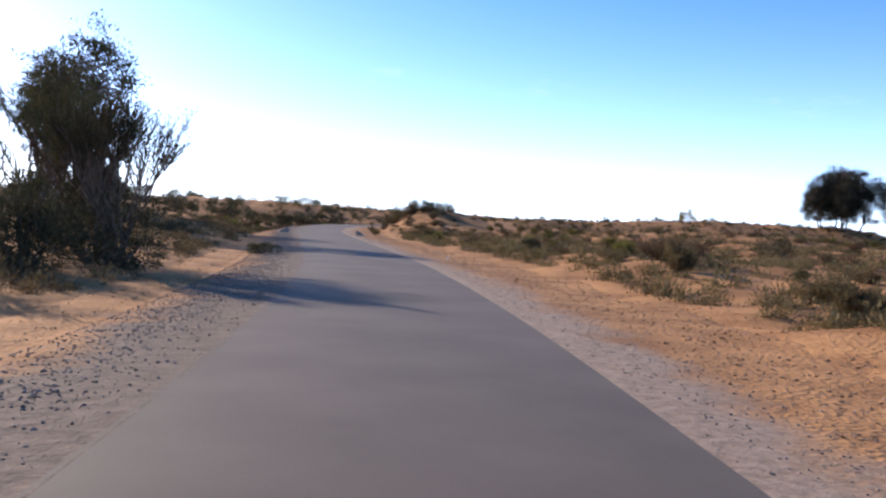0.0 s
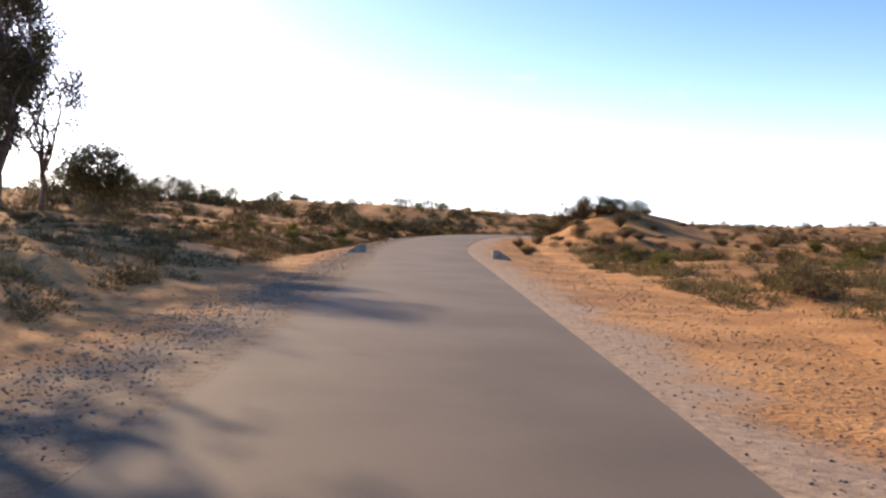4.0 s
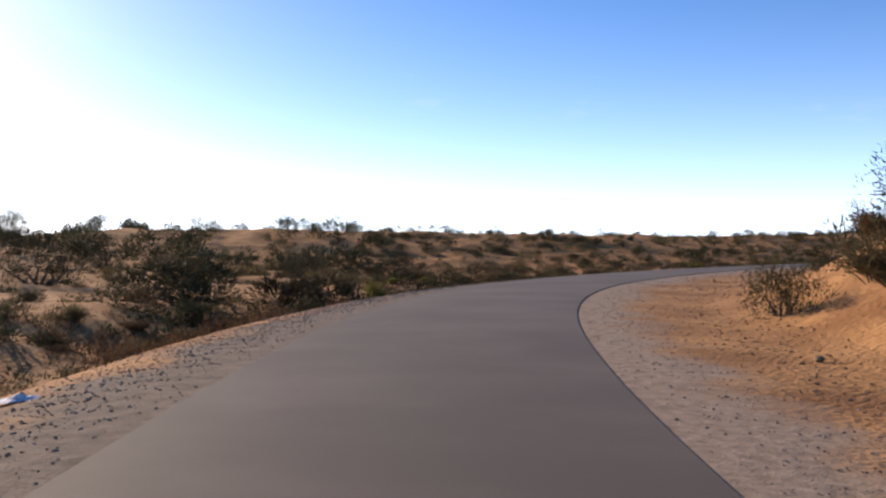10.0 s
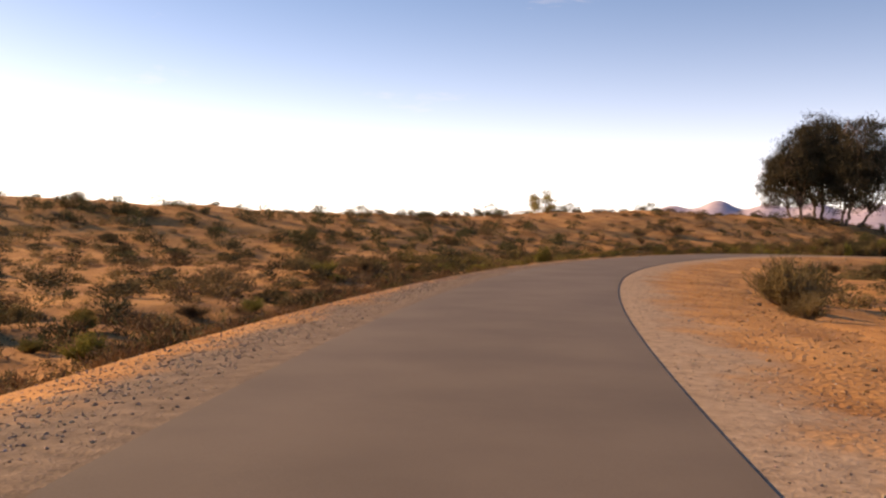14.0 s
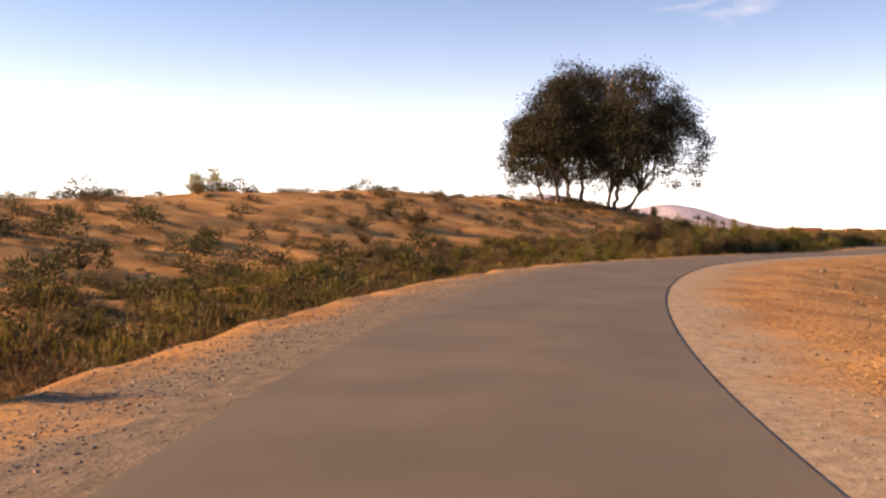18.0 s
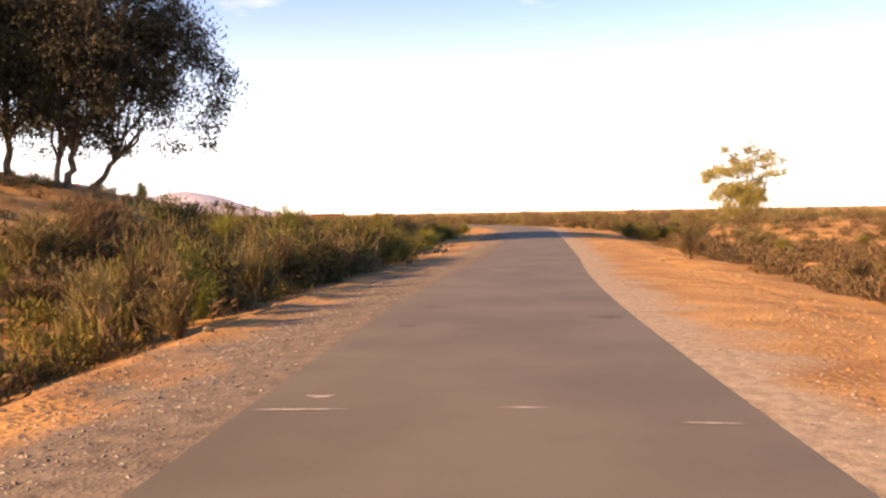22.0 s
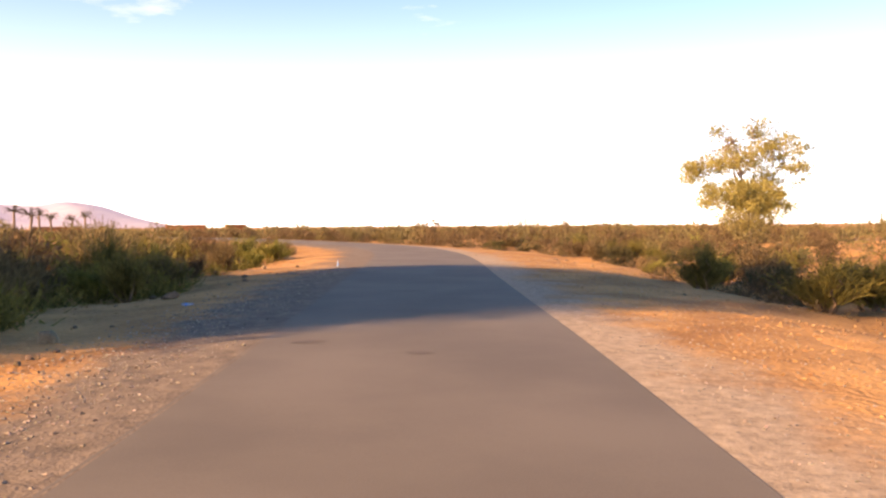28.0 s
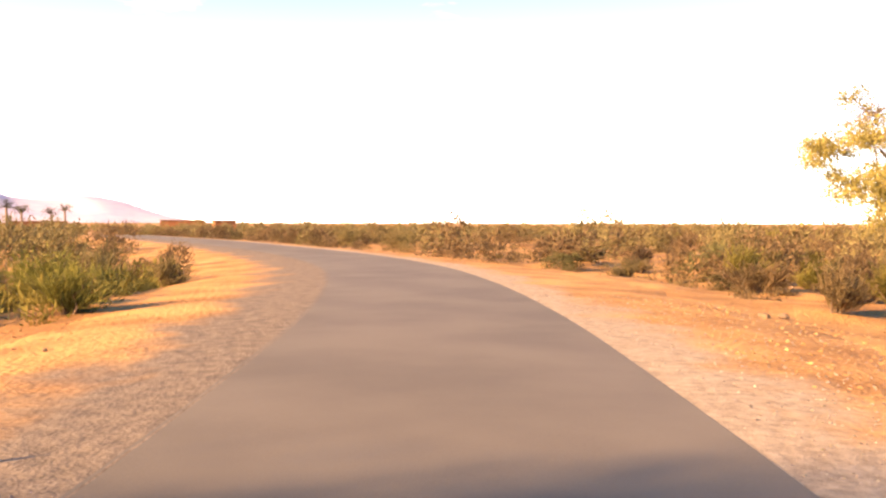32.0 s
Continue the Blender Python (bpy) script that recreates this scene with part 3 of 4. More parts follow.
# ---------------------------------------------------------------- trees
GUMS = [(93.8, 225.6, 9.9, 3.0, 51, -1.2), (93.3, 222.9, 13.2, 3.5, 52, -0.8), (100.2, 227.6, 14.3, 3.6, 53, 0), (96.8, 222.8, 16.0, 4.1, 54, 0), (96.8, 219.3, 12.2, 3.3, 55, 0.5),
        (97.3, 219.2, 16.4, 4.6, 56, 1.6), (100.7, 220.4, 13.2, 5.1, 57, 4.4)]
for x, y, high, wide, seed, lean in GUMS:
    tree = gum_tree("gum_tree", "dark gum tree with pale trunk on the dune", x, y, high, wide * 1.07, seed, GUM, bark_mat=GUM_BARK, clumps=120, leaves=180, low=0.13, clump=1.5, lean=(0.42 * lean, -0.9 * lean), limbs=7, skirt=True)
    tagged(tree, group="gum trees of the clump")
gum_tree("pale_gum_tree", "sunlit pale gum tree with an open crown", 194.5, 182.4, 12.6, 8.6, 61, GUM_SUNLIT, clumps=95, leaves=190, low=0.02, clump=1.3, limbs=10, lean=(0, 1.0))
gum_tree("pale_gum_tree", "smaller sunlit pale gum tree with crown down to the ground", 189.0, 183.9, 6.5, 4.6, 64, GUM_SUNLIT, clumps=60, leaves=210, low=0.02, clump=1.3, limbs=8)
gum_tree("small_gum_tree", "small sunlit gum tree behind the dune", 69.5, 253.4, 9.5, 3.0, 62, GUM_SUNLIT, clumps=18, low=0.3, clump=1.0)
gum_tree("roadside_tree", "slender dark tree with sparse leaves and long shadow", -37.0, 95.0, 13.0, 3.2, 63, OLIVE, GUM_BARK, clumps=26, leaves=110, low=0.2, clump=0.9)
gum_tree("grove_tree", "dark bushy tree behind the dunes", -33.3, 95.1, 5.2, 2.6, 640, OLIVE, clumps=46, leaves=110, low=0.05, clump=1.2)
gum_tree("tall_bare_tree", "tall thinly leaved tree with bare rising branches", -20.5, 56.0, 12.5, 3.6, 65, OLIVE, GUM_BARK, low=0.16, clumps=60, leaves=90, clump=1.0, limbs=11)
# extra trees, mostly out of view, added to throw striped shade on the road
gum_tree("tall_bare_tree", "tall thinly leaved tree added to stripe the road with shade", -27.0, 67.5, 12.5, 3.4, 66, OLIVE, GUM_BARK, low=0.14, clumps=50, leaves=90, clump=1.0, limbs=10)
for x, y, high, seed in ((-28.5, 76.0, 13.5, 67), (-33.0, 84.0, 15.0, 68), (-36.5, 89.5, 15.5, 69)):
    gum_tree("tall_bare_tree", "tall thinly leaved tree added among the dunes to shade the road", x, y, high, 3.4, seed, OLIVE, GUM_BARK, low=0.14, clumps=60, leaves=105, clump=1.0, limbs=10)
for i, (x, y, wide, high) in enumerate([(-44.8, 118.0, 3.2, 3.0), (-46.8, 125.0, 3.4, 4.0), (-48.8, 131.9, 3.6, 4.6), (-50.8, 138.8, 3.6, 4.6), (-51.7, 145.5, 3.4, 4.5), (-52.6, 152.0, 3.6, 4.8), (-53.6, 159.6, 3.4, 4.6), (-54.5, 167.2, 3.6, 4.6), (-55.4, 175.3, 3.6, 4.0), (-56.3, 182.5, 3.4, 3.8), (-49.8, 113.8, 3.2, 3.2), (-51.8, 121.3, 3.4, 4.4), (-53.8, 128.4, 3.6, 4.6), (-55.8, 135.4, 3.6, 4.6), (-41.8, 110.9, 2.6, 1.9), (-37.8, 113.2, 2.6, 1.8), (-32.6, 121.4, 2.6, 2.0),
                                        (-27.5, 127.0, 2.6, 2.4), (-23.5, 133.1, 2.4, 2.2), (-60.8, 142.7, 3.6, 4.4), (-61.8, 157.6, 3.6, 4.4), (-35.6, 132.1, 2.6, 1.8), (-40.7, 128.1, 2.8, 1.9), (-29.5, 138.6, 2.6, 2.4), (-19.5, 140.2, 2.4, 2.0), (-14.5, 145.3, 2.2, 1.9)]):
    thicket_bush(x, y, wide, high, 900 + i)
for x, y, wide, high in ((-3.2, 103.2, 1.9, 2.0), (-0.7, 101.5, 1.8, 1.9), (1.4, 98.5, 1.6, 1.6), (-4.8, 105.0, 1.2, 1.2), (1.7, 103.7, 1.6, 1.6)):
    thicket_bush(x, y, wide, high, 950 + int(x * 3), "dense dark bush on top of the orange bank")
bare_bush(-7.7, 22.7, 4.8, 2.6, 71, "tall dark broom bush with bare rising whips")
thicket_bush(-8.0, 16.1, 1.6, 2.3, 991, "dense dark bush beside the verge")
# the next two stand out of view, added to shade the left foreground
thicket_bush(-8.6, 12.6, 1.7, 2.6, 998, "tall dense dark bush added out of view to shade the verge")
thicket_bush(-9.8, 9.2, 1.8, 2.6, 999, "tall dense dark bush added out of view to shade the verge")
thicket_bush(-12.2, 16.4, 2.3, 2.5, 993, "dense dark bush of the roadside thicket")
thicket_bush(-8.6, 20.0, 1.5, 1.9, 994, "dense dark bush of the roadside thicket")
thicket_bush(-11.1, 21.1, 2.2, 2.1, 992, "dense dark bush beside the verge")
thicket_bush(-7.6, 22.4, 2.1, 2.3, 990, "dense dark bush at the foot of bare whips")
bare_bush(-10.3, 26.2, 5.4, 2.6, 72, "tall dark broom bush with thin rising branches")
thicket_bush(-9.5, 25.3, 2.3, 3.0, 995, "tall dense dark bush of the roadside thicket")
thicket_bush(-11.7, 23.3, 2.4, 3.2, 996, "tall dense dark bush of the roadside thicket")
thicket_bush(-8.7, 20.3, 1.8, 2.3, 997, "dense dark bush of the roadside thicket")


def scatter_over(seed, count, x0, x1, y0, y1, kinds, wide, high, crowd=0.7):
    """Shrubs over an open piece of land."""
    rnd = random.Random(seed)
    made = tries = 0
    while made < count and tries < count * 30:
        tries += 1
        x, y, w = rnd.uniform(x0, x1), rnd.uniform(y0, y1), rnd.uniform(*wide)
        if abs(off_road(x, y)[0][0]) < 6 + w or any((x - a) ** 2 + (y - b) ** 2 < (crowd * (w + c)) ** 2 for a, b, c in TAKEN):
            continue
        shrub(rnd.choice(kinds), x, y, w, w * rnd.uniform(*high), rnd)
        made += 1


# large ones that stand out
SOLO = random.Random(9)
for kind, x, y, wide, high in (("dry", -3.8, 102.1, 1.8, 1.9), ("brown", -1.9, 101.2, 1.8, 2.1), ("olive", -0.1, 100.1, 1.7, 1.8), ("dry", -4.6, 95.9, 0.8, 0.8), ("brown", -5.6, 92.6, 0.7, 0.8), ("dry", -4.8, 83.7, 0.8, 0.9), ("olive", -2.1, 94.8, 1.0, 0.8),
                               ("olive", -17.8, 114.9, 2.3, 2.2), ("olive", -14.9, 116.5, 2.0, 2.0), ("green", -12.9, 118.0, 1.2, 0.9), ("olive", -6.2, 34.9, 0.9, 0.7), 
                               ("dry", -11.4, 33.5, 1.5, 0.7), ("olive", -14.4, 38.3, 2.0, 0.95), ("olive", -16.8, 43.8, 2.2, 1.1), ("olive", -11.9, 43.3, 1.8, 0.8)):
    shrub(kind, x, y, wide, high, SOLO)
for kind, x, y, wide, high in (("brown", 11.2, 139.4, 1.3, 1.4), ("dry", 13.1, 141.5, 1.6, 1.7), ("olive", 15.3, 143.4, 1.5, 1.6), ("dry", 9.9, 137.5, 0.8, 0.7), ("brown", 17.4, 145.8, 1.4, 1.4),
                               ("olive", 51.3, 195.9, 1.7, 1.5), ("olive", 62.8, 214.0, 1.7, 1.4), ("brown", 56.4, 202.5, 1.9, 1.6), ("olive", 69.6, 230.5, 2.3, 1.7), ("olive", 44.0, 189.6, 1.6, 1.3), ("olive", 31.2, 190.6, 2.0, 1.6),
                               ("green", 21.0, 167.5, 1.1, 1.3), ("green", 52.8, 186.2, 1.5, 1.9), ("brown", 50.9, 186.2, 1.6, 1.6), ("green", 55.4, 186.9, 1.2, 1.5), ("brown", 64.0, 188.1, 1.3, 1.5),
                               ("olive", 78.6, 192.9, 1.9, 2.1), ("green", 82.0, 193.5, 1.8, 2.2), ("olive", 85.3, 194.3, 1.9, 2.2), ("green", 75.1, 192.4, 1.6, 1.7), ("brown", 91.1, 182.8, 1.3, 1.7), ("brown", 38.9, 164.7, 0.9, 0.8)):
    shrub(kind, x, y, wide, high, SOLO)

# ---------------------------------------------------------------- shrubs, stretch by stretch
scatter(1, 26, 89.1, 124.2, -6.5, -20, ("dry", "olive", "tawny"), (0.4, 0.9), (0.4, 0.6))
scatter(2, 85, 113.4, 175.5, -7.5, -42, ("dry", "brown", "tawny", "olive"), (0.4, 1.1), (0.4, 0.65), edge=0.2)
scatter(3, 185, 89.1, 172.8, 8, 46, ("dry", "brown", "dry", "olive", "tawny", "green"), (0.8, 1.9), (0.55, 0.85), edge=0.2)
scatter(4, 90, 159.3, 278.1, -8, -48, ("olive", "brown", "tawny"), (0.6, 1.7), (0.55, 0.85))
scatter(5, 85, 167.4, 291.6, -5.8, -12, ("green", "olive", "green", "brown"), (0.6, 1.25), (0.55, 0.85), edge=0.2)
scatter(14, 34, 311.9, 340.2, -6.6, -13, ("green", "brown", "olive"), (1.5, 2.0), (1.25, 1.6), crowd=0.45)
HEDGE = random.Random(17)
for i in range(27):
    k = int(np.searchsorted(ALONG, 305 + 1.0 * i))
    off = -HEDGE.uniform(5.4, 7.0)
    shrub(HEDGE.choice(("olive", "green", "brown", "olive")), LINE[k, 0] + SIDE[k, 0] * off, LINE[k, 1] + SIDE[k, 1] * off, HEDGE.uniform(1.0, 1.4), HEDGE.uniform(1.8, 2.3), HEDGE)
scatter(6, 80, 283.5, 348.3, -6.2, -15, ("green", "brown", "brown", "olive"), (0.7, 1.4), (0.65, 1.0), crowd=0.55, edge=0.4)
scatter(7, 90, 264.6, 348.3, 9.5, 28, ("dry", "olive", "brown", "green"), (1.0, 1.9), (0.7, 1.1), crowd=0.55, edge=0.4)
scatter(15, 115, 342.9, 394.2, -6.2, -20, ("green", "dry", "green", "brown"), (1.1, 1.7), (0.95, 1.15), crowd=0.5, edge=0.3)
scatter(16, 56, 353.7, 405, 7.5, 17, ("brown", "dry", "olive", "green"), (1.2, 1.9), (0.8, 1.05), crowd=0.5)
scatter(8, 60, 345.6, 445.5, -8, -36, ("dry", "green", "dry"), (0.8, 1.6), (0.7, 1.05), crowd=0.6)
scatter(9, 75, 351, 459, 8.5, 45, ("dry", "tawny", "dry"), (0.8, 1.7), (0.6, 0.95), crowd=0.6)
scatter_over(13, 95, 18, 113, 187, 252, ("olive", "tawny", "brown"), (0.5, 1.5), (0.55, 0.9))
scatter_over(17, 55, -9, 17, 80, 141, ("brown", "dry", "olive", "green", "tawny"), (0.5, 1.4), (0.6, 0.95), 0.6)
scatter_over(21, 42, -9, 8, 84, 117, ("brown", "dry", "tawny", "olive"), (0.35, 0.9), (0.6, 0.9), 0.5)
scatter_over(18, 75, -34, -15, 55, 113, ("tawny", "dry", "brown", "olive"), (0.4, 0.9), (0.4, 0.65))
scatter_over(19, 60, -31, 15, 131, 185, ("olive", "tawny"), (0.6, 1.7), (0.55, 0.9))
scatter_over(20, 60, 14, 91, 24, 148, ("dry", "brown", "tawny", "olive"), (0.8, 1.8), (0.6, 0.9))
scatter_over(12, 40, 138, 255, 177, 265, ("dry", "tawny", "green"), (1.0, 2.0), (0.6, 1.0))


# ---------------------------------------------------------------- low brush between the shrubs
def brush(name, label, seed, count, s_from, s_to, d_from, d_to, mat, size, patch=0.0, edge=0.0, tall=1.0):
    """Dry tufts and dwarf bushes that nobody could count, as one mesh."""
    rnd = np.random.RandomState(seed)
    shapes = []
    for v in range(5):
        r = random.Random(seed * 10 + v)
        bag = Bag()
        for _ in range(34):
            way = dome_way(r, 5, 80)
            a = Vector((r.gauss(0, 0.28), r.gauss(0, 0.28), 0))
            b = a + way * r.uniform(0.35, 0.85)
            side = way.orthogonal().normalized() * r.uniform(0.010, 0.022)
            bag.face(a - side, a + side, b)
        for _ in range(52):
            way = dome_way(r, 0, 88)
            p = way * r.uniform(0.25, 0.8)
            bag.sliver(Vector((p.x, p.y, p.z * 0.75)), (way + Vector((r.gauss(0, 0.6), r.gauss(0, 0.6), r.gauss(0.2, 0.5)))).normalized(), r.uniform(0.12, 0.26), r.uniform(0.05, 0.10), r)
        shapes.append((np.array([tuple(p) for p in bag.v]), bag.f))
    s = rnd.uniform(s_from, s_to, count * 4)
    d = d_from + (d_to - d_from) * rnd.rand(count * 4) ** (1 + edge)
    k = np.clip(np.searchsorted(ALONG, s), 0, len(LINE) - 1)
    x, y = LINE[k, 0] + SIDE[k, 0] * d, LINE[k, 1] + SIDE[k, 1] * d
    ok = np.abs(off_road(x, y)[0]) > min(abs(d_from), abs(d_to)) - 0.2
    ok &= wave(x, y, 9, seed) + 0.5 * wave(x, y, 3.5, seed + 1) > patch + rnd.normal(0, 0.25, len(x))
    x, y = x[ok][:count], y[ok][:count]
    z = land(x, y)
    V, F, at = [], [], 0
    for i in range(len(x)):
        v, f = shapes[i % 5]
        a, w = rnd.uniform(0, 6.28), size[0] + (size[1] - size[0]) * rnd.rand() ** 2
        c, n = math.cos(a) * w, math.sin(a) * w
        V.append(np.stack([v[:, 0] * c - v[:, 1] * n + x[i], v[:, 0] * n + v[:, 1] * c + y[i], v[:, 2] * w * tall * rnd.uniform(0.6, 1.1) + z[i] - 0.02], 1))
        F += [tuple(q + at for q in p) for p in f]
        at += len(v)
    tagged(new(name, mesh_of(name, np.vstack(V).tolist(), F, mat)), label, "brush", kind="stuff")


brush("dry_brush", "low dry brown brush between the shrubs", 71, 700, 89.1, 172.8, -5.2, -40, DRY, (0.18, 0.6), 0.0, 0.4)
brush("dry_brush", "low dry brown brush on the sand", 72, 2300, 81, 175.5, 7.5, 45, DRY, (0.25, 0.85), -0.1, 0.3)
brush("dark_brush", "low dark brush on the shaded dune", 73, 1300, 159.3, 276.8, -5.4, -50, OLIVE, (0.2, 0.7), -0.1, 0.5)
brush("dry_brush", "low tawny brush on the dune", 74, 1400, 159.3, 276.8, -5.2, -45, DRY, (0.2, 0.6), 0.0, 0.7)
brush("roadside_grass", "tall yellow-green roadside brush", 75, 700, 278.1, 348.3, -5.6, -15, GREEN, (0.25, 0.65), -0.2, 0.4, 1.1)
brush("dry_brush", "low dry brush beside the straight road", 76, 700, 256.5, 353.7, 8.8, 26, DRY, (0.3, 0.8), -0.2, 0.5, 1.1)
brush("dry_brush", "low dry brush on the sunlit plain", 77, 900, 344.2, 459, 7.5, 50, DRY, (0.3, 0.9), 0.0, 0.2)
brush("dry_brush", "low dry brush on the sunlit plain beyond", 78, 800, 340.2, 459, -7, -50, DRY, (0.3, 0.9), 0.0, 0.2)
brush("verge_brush", "mixed brown brush below the gravel berm", 101, 800, 158, 285, -4.9, -10.5, DRY, (0.3, 0.8), -0.15, 0.3)
brush("verge_brush", "dark green brush below the gravel berm", 102, 520, 158, 285, -5.2, -11, OLIVE, (0.35, 0.9), 0.0, 0.3)
brush("roadside_grass", "tall yellow-green brush at the foot of the hill", 103, 950, 255, 320, -5.4, -15, GREEN, (0.4, 1.0), -0.3, 0.4, 1.3)
brush("verge_brush", "tall dry brown brush among the yellow-green", 104, 700, 240, 325, -5.4, -15, DRY, (0.4, 0.95), -0.1, 0.4, 1.2)
brush("dry_brush", "dense dry brush behind the sandy verge", 105, 800, 285, 350, 8.2, 17, DRY, (0.5, 1.15), -0.3, 0.5, 1.1)
brush("roadside_grass", "golden green brush beside the last bend", 106, 800, 335, 400, -6.2, -18, GREEN, (0.4, 1.05), -0.3, 0.4, 1.2)
brush("dry_brush", "dry brown brush on the dune beside the early road", 107, 900, 95, 165, 6.5, 22, DRY, (0.3, 0.9), -0.2, 0.3)
brush("dry_brush", "dry brown brush on the low dunes before the bend", 108, 900, 100, 175, -5.6, -24, DRY, (0.3, 0.85), -0.1, 0.3)


def brush_over(name, label, seed, count, x0, x1, y0, y1, mat, size, tall=0.8, clear=9.0, fine=64):
    """Bushes of a far stretch of land, too many to count, as one mesh."""
    rnd = np.random.RandomState(seed)
    base = []
    for v in range(4):
        r = random.Random(seed * 7 + v)
        bag = Bag()
        lobes = [(dome_way(r, 10, 85) * r.uniform(0.3, 0.7), r.uniform(0.3, 0.5)) for _ in range(6)]
        for at, w in lobes:
            for _ in range(fine):
                way = Vector((r.gauss(0, 1), r.gauss(0, 1), r.gauss(0.3, 1))).normalized()
                p = at + way * w * r.uniform(0.5, 1.1)
                p.z = max(p.z, 0.02)
                g = (64 / fine) ** 0.5
                bag.sliver(p, (way + Vector((r.gauss(0, 0.6), r.gauss(0, 0.6), r.gauss(0.3, 0.5)))).normalized(), r.uniform(0.10, 0.22) * g, r.uniform(0.032, 0.07) * g, r)
        base.append((np.array([tuple(p) for p in bag.v]), np.array(bag.f)))
    x, y = rnd.uniform(x0, x1, count * 3), rnd.uniform(y0, y1, count * 3)
    ok = np.abs(off_road(x, y)[0]) > clear
    x, y = x[ok][:count], y[ok][:count]
    z = land(x, y)
    V, F, at = [], [], 0
    for i in range(len(x)):
        v, f = base[i % 4]
        a, w = rnd.uniform(0, 6.28), size[0] + (size[1] - size[0]) * rnd.rand() ** 1.5
        c, n = math.cos(a) * w, math.sin(a) * w
        V.append(np.stack([v[:, 0] * c - v[:, 1] * n + x[i], v[:, 0] * n + v[:, 1] * c + y[i], v[:, 2] * w * tall * rnd.uniform(0.8, 1.2) + z[i] - 0.05], 1))
        F.append(f + at)
        at += len(v)
    tagged(new(name, mesh_of(name, np.vstack(V).tolist(), np.vstack(F).tolist(), mat)), label, "brush", kind="stuff")


brush_over("far_thicket", "dark thicket along the skyline of the dunes", 81, 280, -85, -20, 160, 226, OLIVE, (0.9, 2.4), 1.0)
brush_over("ridge_scrub", "dark scrub along the crest of the dune", 86, 260, -22, 46, 181, 224, OLIVE, (0.6, 1.5), 0.85)
brush_over("far_thicket", "dark thicket beyond the western dunes", 82, 24, -96, -41, 116, 180, OLIVE, (0.9, 2.4), 1.0)
brush_over("hill_brush", "dark low bushes over the hill below the gum trees", 91, 380, 30, 118, 191, 249, OLIVE, (0.35, 1.1), 0.75, 9.0, 34)
brush_over("hill_brush", "brown low bushes over the hill below the gum trees", 92, 520, 22, 119, 186, 246, DRY, (0.35, 1.0), 0.7, 8.0, 34)
brush_over("dune_brush", "dark low bushes over the shaded dune beside the bend", 95, 520, -25, 47, 131, 193, OLIVE, (0.35, 1.05), 0.7, 8.0, 36)
brush_over("dune_brush", "brown low bushes over the shaded dune beside the bend", 96, 480, -25, 54, 131, 196, DRY, (0.35, 0.95), 0.7, 7.5, 36)
brush_over("far_scrub", "sunlit dry scrub over the eastern plain", 83, 420, 119, 424, 135, 377, DRY, (0.8, 2.2), 0.8, 7.0, 80)
brush_over("far_scrub", "mixed scrub over the southern plain", 84, 260, 30, 220, 14, 196, DRY, (0.7, 1.9), 0.8, 14.0)
brush_over("far_scrub", "olive scrub on the dunes beyond the hill", 85, 160, 9, 139, 214, 292, OLIVE, (0.7, 1.8), 0.8)

brush_over("far_scrub", "hazy scrub along the far edge of the plain", 87, 700, 198, 584, 153, 535, DRY, (1.2, 3.4), 0.8, 12.0, 26)
brush_over("far_scrub", "dark scrub along the northern skyline", 88, 420, -59, 120, 236, 433, OLIVE, (1.0, 2.8), 0.8, 12.0, 26)
brush_over("far_scrub", "olive scrub over the eastern dunes", 89, 220, 102, 243, 228, 353, OLIVE, (0.8, 2.2), 0.85, 9.0, 40)
brush_over("far_scrub", "golden scrub beyond the bend of the road", 90, 210, 149, 246, 178, 268, DRY, (1.0, 2.3), 0.95, 5.5, 130)
brush_over("far_scrub", "golden scrub hiding the horizon of the plain", 93, 300, 194, 365, 147, 300, DRY, (1.3, 2.8), 0.85, 9.0, 75)
brush_over("far_scrub", "tall golden bushes standing above the plain", 94, 70, 141, 232, 179, 264, DRY, (1.5, 2.4), 1.1, 7.5, 130)


# ---------------------------------------------------------------- dead wood and far palms
def dead_branch(x, y, seed):
    """Pale bare branches of a dead bush."""
    rnd = random.Random(seed)
    bag = Bag()
    for _ in range(6):
        way = dome_way(rnd, 15, 70)
        b_ = way * rnd.uniform(0.8, 1.5)
        bag.tube(bend(Vector((0, 0, -0.1)), b_, 0.05, rnd, 4, 0.08), (0.015, 0.013, 0.01, 0.007, 0.004), 5)
        for _ in range(3):
            c_ = b_ * rnd.uniform(0.5, 0.9)
            bag.tube(bend(c_, c_ + (way + dome_way(rnd, 0, 80)).normalized() * rnd.uniform(0.3, 0.7), 0.03, rnd, 2, 0.08), (0.014, 0.009, 0.004), 4)
    ob = new("dead_bush", bag.mesh("dead_bush", DEADWOOD))
    ob.location = (x, y, ground_at(x, y))
    tagged(ob, "pale leafless dead bush among the roadside shrubs", "dead bush")


DEADWOOD = material("deadwood", (0.1, 0.075, 0.05), (0.17, 0.13, 0.09), 5.0, 0.9, 0.2)
for x, y, seed in ((52.4, 185.3, 1), (79.7, 192.1, 2)):
    dead_branch(x, y, seed)


